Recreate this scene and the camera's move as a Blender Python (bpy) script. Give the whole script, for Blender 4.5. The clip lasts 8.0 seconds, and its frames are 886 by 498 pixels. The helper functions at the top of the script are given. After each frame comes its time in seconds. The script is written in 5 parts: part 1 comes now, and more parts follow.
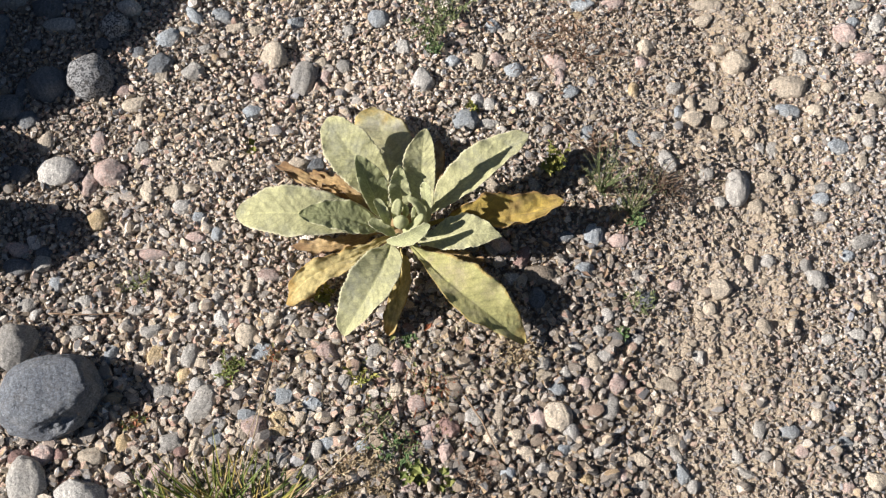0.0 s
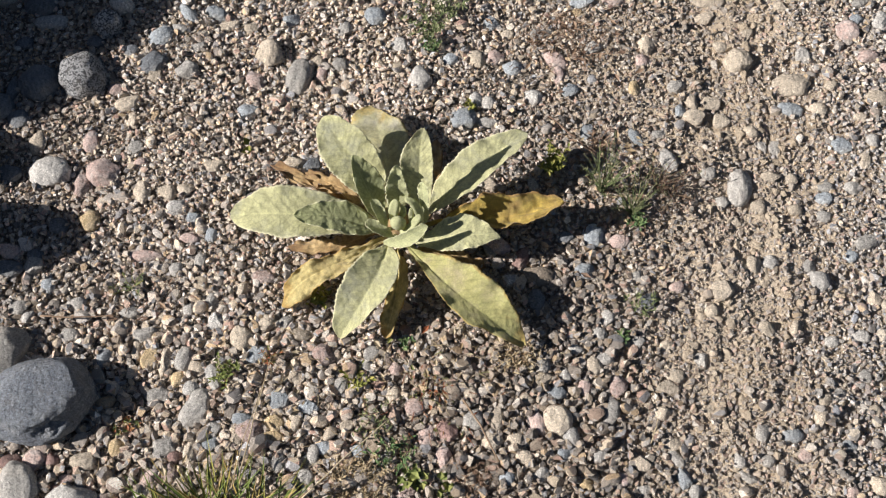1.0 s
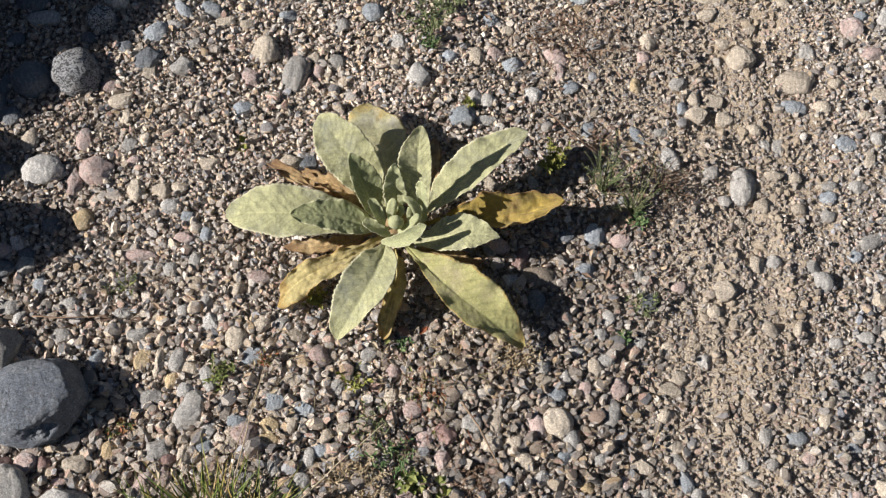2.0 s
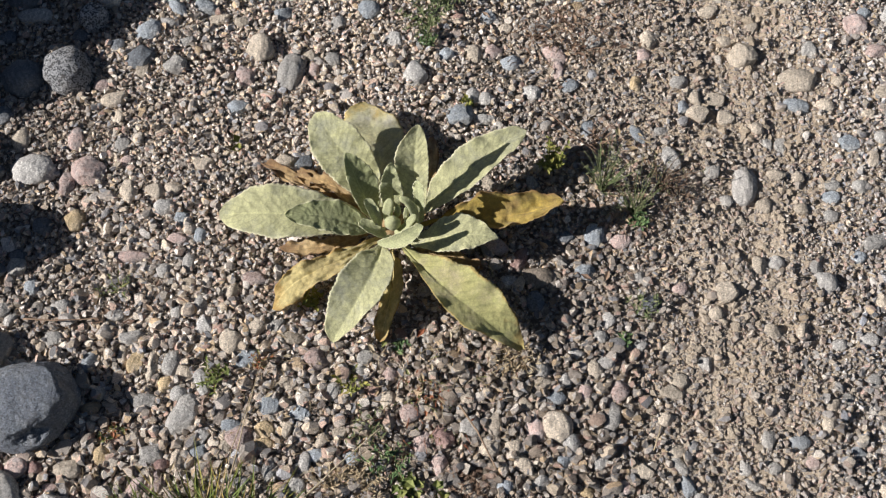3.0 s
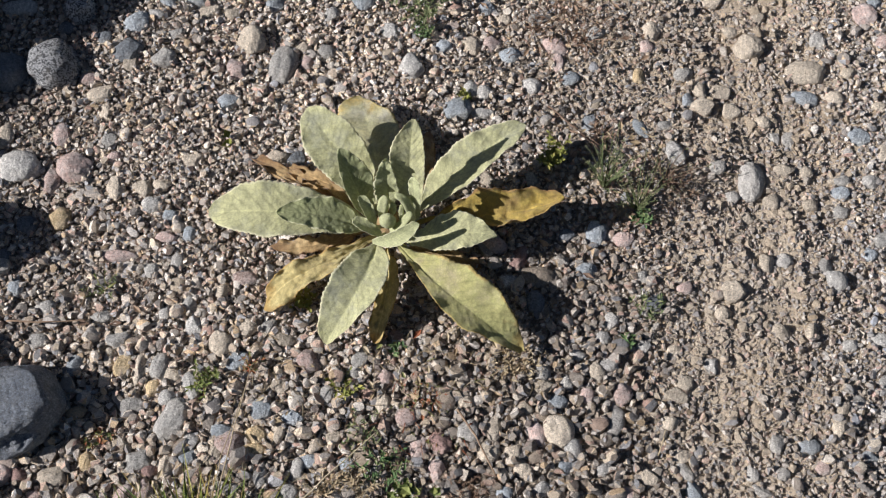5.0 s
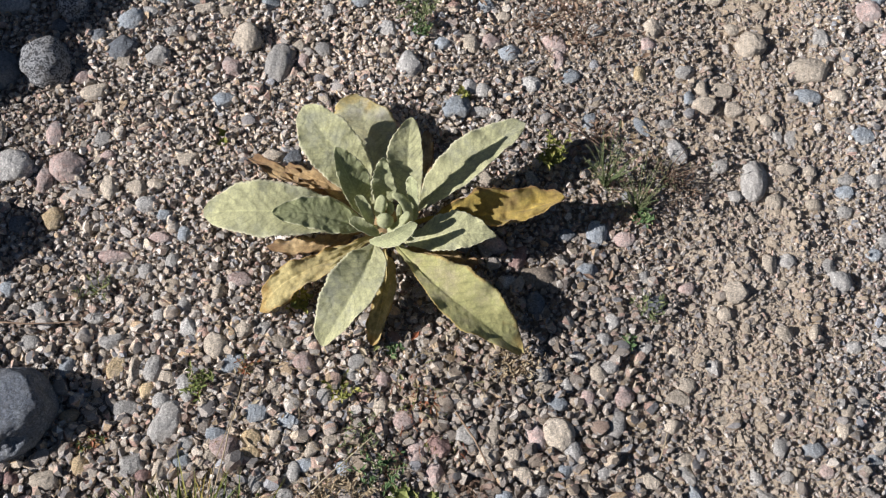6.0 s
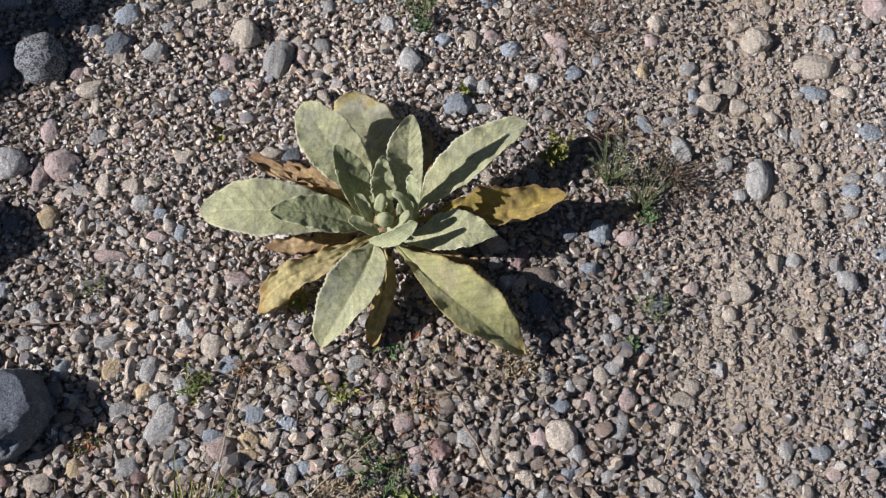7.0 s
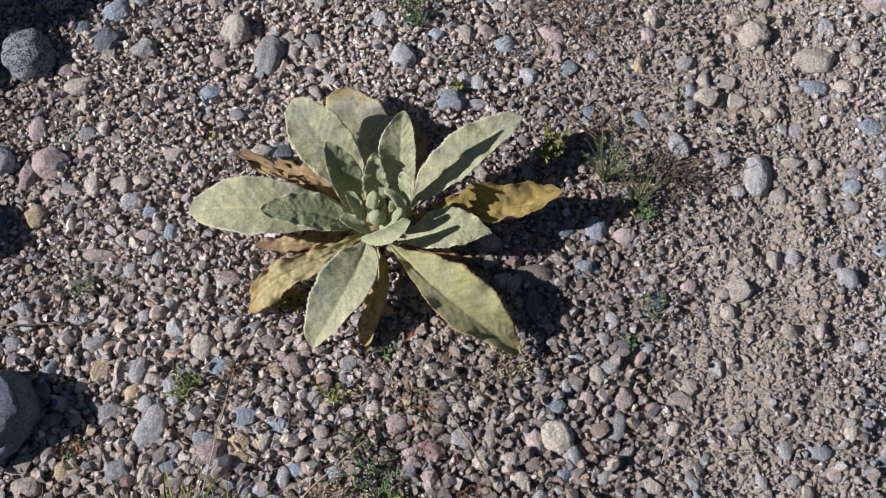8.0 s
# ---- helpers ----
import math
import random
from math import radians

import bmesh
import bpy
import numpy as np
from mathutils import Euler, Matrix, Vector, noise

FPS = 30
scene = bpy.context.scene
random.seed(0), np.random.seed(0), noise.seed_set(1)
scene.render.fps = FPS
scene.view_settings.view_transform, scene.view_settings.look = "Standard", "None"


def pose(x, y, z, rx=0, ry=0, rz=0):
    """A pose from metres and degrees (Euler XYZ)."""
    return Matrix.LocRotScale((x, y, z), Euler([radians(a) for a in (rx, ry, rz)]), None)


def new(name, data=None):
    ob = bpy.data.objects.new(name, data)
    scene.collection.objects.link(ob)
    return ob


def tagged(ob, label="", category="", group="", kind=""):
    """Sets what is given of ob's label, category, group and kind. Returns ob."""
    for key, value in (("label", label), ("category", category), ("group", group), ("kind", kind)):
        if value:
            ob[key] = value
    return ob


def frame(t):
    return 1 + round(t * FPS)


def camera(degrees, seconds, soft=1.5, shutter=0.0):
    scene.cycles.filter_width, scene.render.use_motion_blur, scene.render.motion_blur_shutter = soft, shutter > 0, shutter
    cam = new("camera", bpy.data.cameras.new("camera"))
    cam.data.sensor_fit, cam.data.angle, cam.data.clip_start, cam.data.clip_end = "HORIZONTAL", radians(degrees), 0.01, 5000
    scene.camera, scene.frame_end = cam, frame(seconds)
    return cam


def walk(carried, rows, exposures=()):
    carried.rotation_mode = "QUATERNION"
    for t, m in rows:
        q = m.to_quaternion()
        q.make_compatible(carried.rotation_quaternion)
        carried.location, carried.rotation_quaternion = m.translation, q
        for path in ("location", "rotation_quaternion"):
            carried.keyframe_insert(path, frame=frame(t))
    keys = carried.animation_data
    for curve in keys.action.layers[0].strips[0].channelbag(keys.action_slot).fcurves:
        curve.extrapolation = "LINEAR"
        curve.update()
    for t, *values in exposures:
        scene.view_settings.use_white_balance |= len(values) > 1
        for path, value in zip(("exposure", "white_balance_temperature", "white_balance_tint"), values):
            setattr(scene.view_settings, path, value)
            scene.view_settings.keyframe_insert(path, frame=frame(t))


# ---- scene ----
cam = camera(46.0, 8.0, soft=1.2)
# seconds, eye, turn about x, y and z: held over the plant and lowered slowly towards it
PATH = [
    (0, 0.0645, -0.5856, 1.4426, 21.850, 0.064, 0.176),
    (0.5, 0.0656, -0.5789, 1.4331, 21.759, 0.080, 0.132),
    (1, 0.0649, -0.5712, 1.4234, 21.673, -0.013, 0.097),
    (1.5, 0.0631, -0.5667, 1.4125, 21.637, -0.123, 0.154),
    (3, 0.0667, -0.5492, 1.3828, 21.491, -0.144, 0.028),
    (3.5, 0.0662, -0.5441, 1.3723, 21.409, -0.173, 0.032),
    (4, 0.0665, -0.5388, 1.3619, 21.390, -0.140, 0.051),
    (4.5, 0.0700, -0.5329, 1.3514, 21.254, -0.042, -0.015),
    (6, 0.0731, -0.5190, 1.3228, 21.174, -0.092, -0.102),
    (6.5, 0.0726, -0.5147, 1.3136, 21.104, -0.030, -0.076),
    (7, 0.0735, -0.5111, 1.3034, 21.125, -0.040, -0.087),
    (7.5, 0.0760, -0.5060, 1.2942, 21.000, 0.044, -0.122),
    (8, 0.0829, -0.5005, 1.2846, 20.883, 0.078, -0.268),
]
EXPOSURES = [(0, 0.60, 6300, 12), (1, 0.49, 6280, 12), (1.5, 0.43, 6250, 12), (3.5, 0.30, 6050, 12), (4.5, 0.26, 5980, 12.5), (6, 0.31, 5930, 13), (6.5, 0.21, 5840, 13.7), (7, 0.13, 5730, 14.4), (7.5, 0.14, 5650, 15.2), (8, 0.08, 5560, 15.8)]
walk(cam, [(t, pose(x, y, z, rx, ry, rz)) for t, x, y, z, rx, ry, rz in PATH], EXPOSURES)

# ---- light: a low sun from the left, clear sky ----
SUN_UP, SUN_SIDE = radians(31.5), radians(6)
ray = Vector((math.cos(SUN_UP) * math.cos(SUN_SIDE), math.cos(SUN_UP) * math.sin(SUN_SIDE), -math.sin(SUN_UP)))
sun = new("sun", bpy.data.lights.new("sun", "SUN"))
sun.data.energy, sun.data.angle, sun.data.color = 5.0, radians(0.55), (1.0, 0.925, 0.825)
sun.matrix_world = Matrix.Translation((-3, 0.5, 2.5)) @ ray.to_track_quat("-Z", "Y").to_matrix().to_4x4()
world = bpy.data.worlds.new("world")
scene.world = world
world.use_nodes = True
wn, wl = world.node_tree.nodes, world.node_tree.links
sky = wn.new("ShaderNodeTexSky")
sky.sky_type, sky.sun_disc, sky.sun_elevation = "NISHITA", False, SUN_UP
sky.sun_rotation = math.atan2(-ray.x, -ray.y)
wn["Background"].inputs["Strength"].default_value = 0.025
wl.new(sky.outputs["Color"], wn["Background"].inputs["Color"])


# ---- materials ----
class Nodes:
    """A short way to write node materials."""

    def __init__(self, name, rough=0.85):
        self.mat = bpy.data.materials.new(name)
        self.mat.use_nodes = True
        self.tree = self.mat.node_tree
        self.shader = self.tree.nodes["Principled BSDF"]
        self.shader.inputs["Roughness"].default_value = rough

    def node(self, kind, **given):
        n = self.tree.nodes.new(kind)
        for key, value in given.items():
            n.inputs[key.replace("_", " ")].default_value = value
        return n

    def link(self, a, b):
        self.tree.links.new(a, b)

    def place(self):
        return self.node("ShaderNodeTexCoord").outputs["Object"]

    def noise(self, at, scale, detail=4.0, rough=0.6):
        n = self.node("ShaderNodeTexNoise", Scale=scale, Detail=detail, Roughness=rough)
        self.link(at, n.inputs["Vector"])
        return n.outputs["Fac"]

    def ramp(self, fac, stops, step=False):
        n = self.node("ShaderNodeValToRGB")
        els = n.color_ramp.elements
        while len(els) < len(stops):
            els.new(0.5)
        for e, (p, c) in zip(els, stops):
            e.position, e.color = p, (*c, 1) if len(c) == 3 else c
        n.color_ramp.interpolation = "CONSTANT" if step else "LINEAR"
        self.link(fac, n.inputs["Fac"])
        return n.outputs["Color"]

    def mix(self, fac, a, b, how="MIX"):
        n = self.tree.nodes.new("ShaderNodeMix")
        n.data_type, n.blend_type = "RGBA", how
        for value, slot in ((fac, n.inputs[0]), (a, n.inputs[6]), (b, n.inputs[7])):
            if hasattr(value, "is_linked"):
                self.link(value, slot)
            else:
                slot.default_value = value if isinstance(value, float) else (*value, 1)
        return n.outputs[2]

    def math(self, how, a, b=0.0):
        n = self.tree.nodes.new("ShaderNodeMath")
        n.operation = how
        for value, slot in ((a, n.inputs[0]), (b, n.inputs[1])):
            if hasattr(value, "is_linked"):
                self.link(value, slot)
            else:
                slot.default_value = value
        return n.outputs[0]

    def bump(self, height, distance, strength=1.0):
        n = self.node("ShaderNodeBump", Strength=strength, Distance=distance)
        self.link(height, n.inputs["Height"])
        self.link(n.outputs["Normal"], self.shader.inputs["Normal"])

    def colour(self, c):
        self.link(c, self.shader.inputs["Base Color"])
        return self.mat


def grey(v):
    return (v, v, v)


GRAVEL_TONES = [
    (0.00, (0.420, 0.402, 0.385)), (0.10, (0.555, 0.480, 0.390)), (0.19, (0.235, 0.238, 0.255)), (0.25, (0.600, 0.535, 0.435)),
    (0.34, (0.470, 0.435, 0.400)), (0.44, (0.335, 0.358, 0.400)), (0.51, (0.570, 0.440, 0.375)), (0.59, (0.690, 0.650, 0.585)),
    (0.67, (0.430, 0.375, 0.320)), (0.75, (0.500, 0.490, 0.480)), (0.83, (0.590, 0.465, 0.315)), (0.88, (0.780, 0.760, 0.720)), (0.94, (0.530, 0.375, 0.325)), (0.97, (0.300, 0.260, 0.245)),
]


def strip_dust(n, most):
    """Pale soil dust on whatever lies on the worn strip."""
    place = n.node("ShaderNodeNewGeometry").outputs["Position"]
    axis = n.node("ShaderNodeSeparateXYZ")
    n.link(place, axis.inputs["Vector"])
    away = n.math("ABSOLUTE", n.math("SUBTRACT", n.math("ADD", axis.outputs["X"], n.math("MULTIPLY", n.noise(place, 7, 4), 0.2)), 0.60))
    near = n.ramp(away, [(0.03, grey(most)), (0.14, grey(0))])
    return n.math("MULTIPLY", near, n.ramp(n.noise(place, 150, 4, 0.7), [(0.25, grey(0.25)), (0.6, grey(1.0))]))


def gravel_material(name, dust):
    n = Nodes(name, 0.82)
    at = n.place()
    rnd = n.node("ShaderNodeNewGeometry").outputs["Random Per Island"]
    base = n.ramp(rnd, GRAVEL_TONES, step=True)
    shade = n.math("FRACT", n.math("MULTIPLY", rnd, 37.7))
    base = n.mix(1.0, base, n.ramp(shade, [(0, grey(0.52)), (0.5, grey(0.95)), (1, grey(1.36))]), "MULTIPLY")
    mottle = n.ramp(n.noise(at, 380, 4, 0.75), [(0.3, grey(0.60)), (0.7, grey(1.30))])
    base = n.mix(1.0, base, mottle, "MULTIPLY")
    speck = n.ramp(n.noise(at, 800, 2, 0.6), [(0.30, grey(0.42)), (0.43, grey(1.0)), (0.60, grey(1.0)), (0.71, grey(1.5))])
    base = n.mix(1.0, base, speck, "MULTIPLY")
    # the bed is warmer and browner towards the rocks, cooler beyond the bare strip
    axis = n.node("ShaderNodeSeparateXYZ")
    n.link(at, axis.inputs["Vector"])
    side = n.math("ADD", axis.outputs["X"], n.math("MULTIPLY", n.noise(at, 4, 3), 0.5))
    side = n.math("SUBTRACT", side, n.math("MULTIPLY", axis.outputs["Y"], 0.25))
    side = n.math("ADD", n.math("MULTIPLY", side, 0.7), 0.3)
    # the 0.88 band right of the rosette paints shade into the stones
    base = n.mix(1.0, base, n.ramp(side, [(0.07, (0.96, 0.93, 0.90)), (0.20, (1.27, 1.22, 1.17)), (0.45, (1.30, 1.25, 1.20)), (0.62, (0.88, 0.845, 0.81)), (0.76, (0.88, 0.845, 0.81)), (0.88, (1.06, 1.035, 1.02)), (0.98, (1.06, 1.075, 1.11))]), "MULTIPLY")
    # paler towards the far side, darker and browner towards the near side
    back = n.math("ADD", n.math("MULTIPLY", axis.outputs["Y"], 1.0), n.math("MULTIPLY", n.noise(at, 6, 3), 0.15))
    back = n.math("ADD", back, 0.4)
    base = n.mix(1.0, base, n.ramp(back, [(0.12, (0.90, 0.88, 0.85)), (0.45, (1.0, 0.99, 0.98)), (0.80, (1.15, 1.14, 1.12))]), "MULTIPLY")
    film = n.math("MULTIPLY", n.ramp(n.noise(at, 9, 5), [(0.35, grey(0)), (0.65, grey(1))]), dust)
    base = n.mix(film, base, (0.52, 0.44, 0.35))
    base = n.mix(strip_dust(n, 0.28), base, (0.56, 0.475, 0.385))
    n.bump(n.math("ADD", n.noise(at, 800, 4, 0.7), n.math("MULTIPLY", n.noise(at, 260, 4, 0.7), 1.6)), 0.0017)
    return n.colour(base)


def soil_material():
    n = Nodes("sandy_soil", 0.95)
    at = n.place()
    base = n.ramp(n.noise(at, 3.2, 6), [(0.3, (0.56, 0.445, 0.32)), (0.5, (0.68, 0.565, 0.425)), (0.72, (0.75, 0.64, 0.505))])
    axis = n.node("ShaderNodeSeparateXYZ")
    n.link(at, axis.inputs["Vector"])
    away = n.math("ABSOLUTE", n.math("SUBTRACT", n.math("ADD", axis.outputs["X"], n.math("MULTIPLY", n.noise(at, 7, 4), 0.2)), 0.60))
    far = n.math("ABSOLUTE", axis.outputs["Y"])
    away = n.math("ADD", away, n.ramp(n.math("MULTIPLY", far, 0.25), [(0.115, grey(0)), (0.19, grey(1))]))
    base = n.mix(n.ramp(away, [(0.14, grey(0)), (0.28, grey(0.9))]), base, (0.21, 0.178, 0.145))
    # beyond the loose stones the bed goes on as worn gravel
    cells = n.node("ShaderNodeTexVoronoi", Scale=75.0)
    n.link(at, cells.inputs["Vector"])
    pick = n.node("ShaderNodeSeparateColor")
    n.link(cells.outputs["Color"], pick.inputs["Color"])
    pebbles = n.ramp(pick.outputs["Red"], GRAVEL_TONES, step=True)
    gaps = n.ramp(cells.outputs["Distance"], [(0.25, grey(1)), (0.62, grey(0.25))])
    pebbles = n.mix(1.0, pebbles, gaps, "MULTIPLY")
    reach = n.node("ShaderNodeVectorMath")
    reach.operation = "LENGTH"
    n.link(at, reach.inputs[0])
    base = n.mix(n.ramp(n.math("MULTIPLY", reach.outputs["Value"], 0.25), [(0.19, grey(0)), (0.28, grey(1))]), base, pebbles)
    grains = n.ramp(n.noise(at, 330, 5, 0.8), [(0.28, grey(0.68)), (0.5, grey(1.0)), (0.75, grey(1.22))])
    base = n.mix(1.0, base, grains, "MULTIPLY")
    n.bump(n.math("ADD", n.noise(at, 420, 6, 0.85), n.math("MULTIPLY", n.noise(at, 45, 3), 0.8)), 0.005)
    return n.colour(base)


def stone_material(name, a, b, fleck=None, scale=60.0, fleck_amount=0.5, relief=0.0016, dusty=0.35):
    """Two tones in clouds, a grain, and flecks where the stone has them; each stone a little lighter or darker."""
    n = Nodes(name, 0.8)
    at = n.place()
    base = n.mix(n.ramp(n.noise(at, scale, 6, 0.65), [(0.35, grey(0)), (0.65, grey(1))]), a, b)
    tone = n.node("ShaderNodeObjectInfo").outputs["Random"]
    base = n.mix(1.0, base, n.ramp(tone, [(0, grey(0.75)), (1, grey(1.2))]), "MULTIPLY")
    band = n.node("ShaderNodeTexWave", Scale=38.0, Distortion=9.0, Detail=4.0)
    n.link(at, band.inputs["Vector"])
    base = n.mix(1.0, base, n.ramp(band.outputs["Fac"], [(0.0, grey(0.90)), (0.8, grey(1.03)), (1.0, grey(1.10))]), "MULTIPLY")
    speck = n.ramp(n.noise(at, 560, 2, 0.6), [(0.30, grey(0.40)), (0.43, grey(1.0)), (0.57, grey(1.0)), (0.70, grey(1.55))])
    base = n.mix(1.0, base, speck, "MULTIPLY")
    grain = n.noise(at, 300, 5, 0.8)
    base = n.mix(1.0, base, n.ramp(grain, [(0.3, grey(0.55)), (0.7, grey(1.42))]), "MULTIPLY")
    if fleck:
        spots = n.node("ShaderNodeTexVoronoi", Scale=480.0)
        n.link(at, spots.inputs["Vector"])
        pick = n.ramp(spots.outputs["Color"], [(0.0, grey(0)), (0.55, grey(0)), (0.6, grey(fleck_amount))])
        base = n.mix(pick, base, fleck)
    dust = n.ramp(n.noise(at, 34, 6, 0.7), [(0.48, grey(0)), (0.78, grey(dusty))])
    base = n.mix(dust, base, (0.42, 0.37, 0.30))
    base = n.mix(strip_dust(n, 0.12), base, (0.52, 0.44, 0.35))
    n.bump(n.math("ADD", grain, n.math("MULTIPLY", n.noise(at, 130, 6, 0.7), 2.5)), relief)
    return n.colour(base)


STONE = {
    "grey": stone_material("grey_stone", (0.391, 0.381, 0.360), (0.494, 0.474, 0.442)),
    "dark": stone_material("dark_blue_grey_stone", (0.167, 0.185, 0.207), (0.220, 0.238, 0.260), scale=30),
    "tan": stone_material("tan_stone", (0.504, 0.433, 0.339), (0.597, 0.525, 0.433)),
    "pink": stone_material("pinkish_stone", (0.585, 0.409, 0.351), (0.442, 0.391, 0.381), (0.618, 0.515, 0.474)),
    "pale": stone_material("pale_stone", (0.659, 0.639, 0.597), (0.515, 0.504, 0.484), (0.309, 0.298, 0.298), fleck_amount=0.35),
    "speckled": stone_material("speckled_granite", (0.56, 0.57, 0.58), (0.34, 0.35, 0.37), (0.05, 0.053, 0.06), fleck_amount=0.95),
    "blue": stone_material("blue_grey_stone", (0.319, 0.360, 0.401), (0.433, 0.463, 0.484)),
    "ochre": stone_material("ochre_stone", (0.556, 0.422, 0.236), (0.618, 0.494, 0.319)),
    "red": stone_material("reddish_stone", (0.282, 0.176, 0.158), (0.370, 0.255, 0.229)),
}
STONE["brown"] = stone_material("brown_stone", (0.25, 0.21, 0.165), (0.34, 0.285, 0.225), (0.17, 0.14, 0.12), fleck_amount=0.4)
STONE["boulder"] = stone_material("dark_pitted_rock", (0.18, 0.205, 0.25), (0.27, 0.30, 0.34), (0.12, 0.125, 0.135), scale=45, fleck_amount=0.4, relief=0.0024, dusty=0.25)
STONE_WORDS = {
    "brown": "dull brown speckled",
    "grey": "grey weathered", "dark": "dark blue-grey fine-grained", "tan": "tan dusty", "pink": "pinkish grey",
    "pale": "pale whitish", "speckled": "black and white speckled granite", "blue": "blue-grey", "ochre": "yellow ochre", "red": "dull reddish",
}


def leaf_material(name, main, other, edge, blotch, blotch_amount, edge_from=0.82, ragged=0.5):
    """Felted leaf: soft two-tone green, a paler midrib and side veins, blotches, and edges that yellow, brown or are
    painted as if catching light.
    """
    n = Nodes(name, 0.9)
    at = n.place()
    uv = n.node("ShaderNodeUVMap").outputs["UV"]
    split = n.node("ShaderNodeSeparateXYZ")
    n.link(uv, split.inputs["Vector"])
    along, across = split.outputs["X"], n.math("ABSOLUTE", n.math("SUBTRACT", split.outputs["Y"], 0.5))
    base = n.mix(n.ramp(n.noise(at, 38, 5, 0.65), [(0.35, grey(0)), (0.65, grey(1))]), main, other)
    # side veins sweep forward from the midrib
    sweep = n.math("SUBTRACT", along, n.math("MULTIPLY", across, 0.35))
    sweep = n.math("ADD", sweep, n.math("MULTIPLY", n.noise(at, 34, 4, 0.7), 0.11))
    wave = n.math("SINE", n.math("MULTIPLY", sweep, 88.0))
    vein = n.ramp(n.math("ADD", n.math("MULTIPLY", wave, 0.5), 0.5), [(0.74, grey(0)), (1.0, grey(0.42))])
    base = n.mix(vein, base, tuple(c * 0.72 for c in main))
    rib = n.ramp(across, [(0.0, grey(0.55)), (0.035, grey(0))])
    base = n.mix(rib, base, tuple(min(1.0, c * 1.45) for c in main))
    spots = n.math("MULTIPLY", n.ramp(n.noise(at, 21, 5, 0.7), [(0.48, grey(0)), (0.68, grey(1))]), blotch_amount)
    base = n.mix(spots, base, blotch)
    outward = n.math("MULTIPLY", across, 2.0)
    if ragged > 0.3:
        outward = n.math("MAXIMUM", outward, along)
    rim = n.math("ADD", outward, n.math("MULTIPLY", n.math("SUBTRACT", n.noise(at, 45, 3), 0.5), ragged))
    base = n.mix(n.ramp(rim, [(edge_from, grey(0)), (edge_from + 0.16, grey(0.9))]), base, edge)
    # puckered between the veins, hollows and net lines darkened in the colour too
    quilt = n.noise(at, 95, 4, 0.7)
    base = n.mix(1.0, base, n.ramp(quilt, [(0.32, grey(0.86)), (0.66, grey(1.20))]), "MULTIPLY")
    net = n.node("ShaderNodeTexVoronoi", Scale=190.0)
    net.feature = "DISTANCE_TO_EDGE"
    n.link(at, net.inputs["Vector"])
    base = n.mix(1.0, base, n.ramp(net.outputs["Distance"], [(0.0, grey(0.90)), (0.14, grey(1.05))]), "MULTIPLY")
    felt = n.noise(at, 1100, 3, 0.8)
    base = n.mix(1.0, base, n.ramp(felt, [(0.3, grey(0.88)), (0.7, grey(1.18))]), "MULTIPLY")
    n.bump(n.math("ADD", n.math("MULTIPLY", felt, 0.25), n.math("MULTIPLY", quilt, 1.3)), 0.0016, 0.9)
    n.shader.inputs["Sheen Weight"].default_value = 0.25
    n.shader.inputs["Specular IOR Level"].default_value = 0.15
    n.colour(base)
    # thin blades let some light through
    glow = n.tree.nodes.new("ShaderNodeBsdfTranslucent")
    n.link(base, glow.inputs["Color"])
    both = n.node("ShaderNodeMixShader", Fac=0.30)
    n.link(n.shader.outputs["BSDF"], both.inputs[1])
    n.link(glow.outputs["BSDF"], both.inputs[2])
    n.link(both.outputs["Shader"], n.tree.nodes["Material Output"].inputs["Surface"])
    return n.mat


LEAF = {
    # green kinds have a pale felted rim, with the light it catches painted in
    "green": leaf_material("felted_leaf", (0.56, 0.56, 0.325), (0.65, 0.645, 0.38), (0.82, 0.79, 0.56), (0.42, 0.43, 0.34), 0.8, 0.90, 0.12),
    "inner": leaf_material("inner_felted_leaf", (0.41, 0.44, 0.235), (0.50, 0.52, 0.28), (0.80, 0.78, 0.54), (0.31, 0.345, 0.20), 0.7, 0.89, 0.12),
    "young": leaf_material("young_felted_leaf", (0.49, 0.515, 0.295), (0.57, 0.585, 0.345), (0.78, 0.77, 0.56), (0.37, 0.40, 0.235), 0.4, 0.86, 0.12),
    "yellowing": leaf_material("yellowing_leaf", (0.468, 0.468, 0.207), (0.540, 0.513, 0.234), (0.540, 0.414, 0.153), (0.558, 0.495, 0.324), 0.8, 0.88),
    "dying": leaf_material("yellow_dying_leaf", (0.60, 0.52, 0.25), (0.53, 0.45, 0.21), (0.50, 0.33, 0.11), (0.42, 0.31, 0.15), 0.55, 0.84),
    "golden": leaf_material("golden_dying_leaf", (0.58, 0.44, 0.11), (0.42, 0.34, 0.11), (0.33, 0.20, 0.085), (0.30, 0.21, 0.09), 0.8, 0.80, 0.25),
    "faded": leaf_material("faded_old_leaf", (0.54, 0.53, 0.33), (0.62, 0.58, 0.34), (0.62, 0.48, 0.17), (0.64, 0.62, 0.52), 0.9, 0.86),
    "dead": leaf_material("dead_brown_leaf", (0.522, 0.378, 0.189), (0.342, 0.225, 0.108), (0.252, 0.153, 0.081), (0.576, 0.450, 0.252), 0.85, 0.80),
}


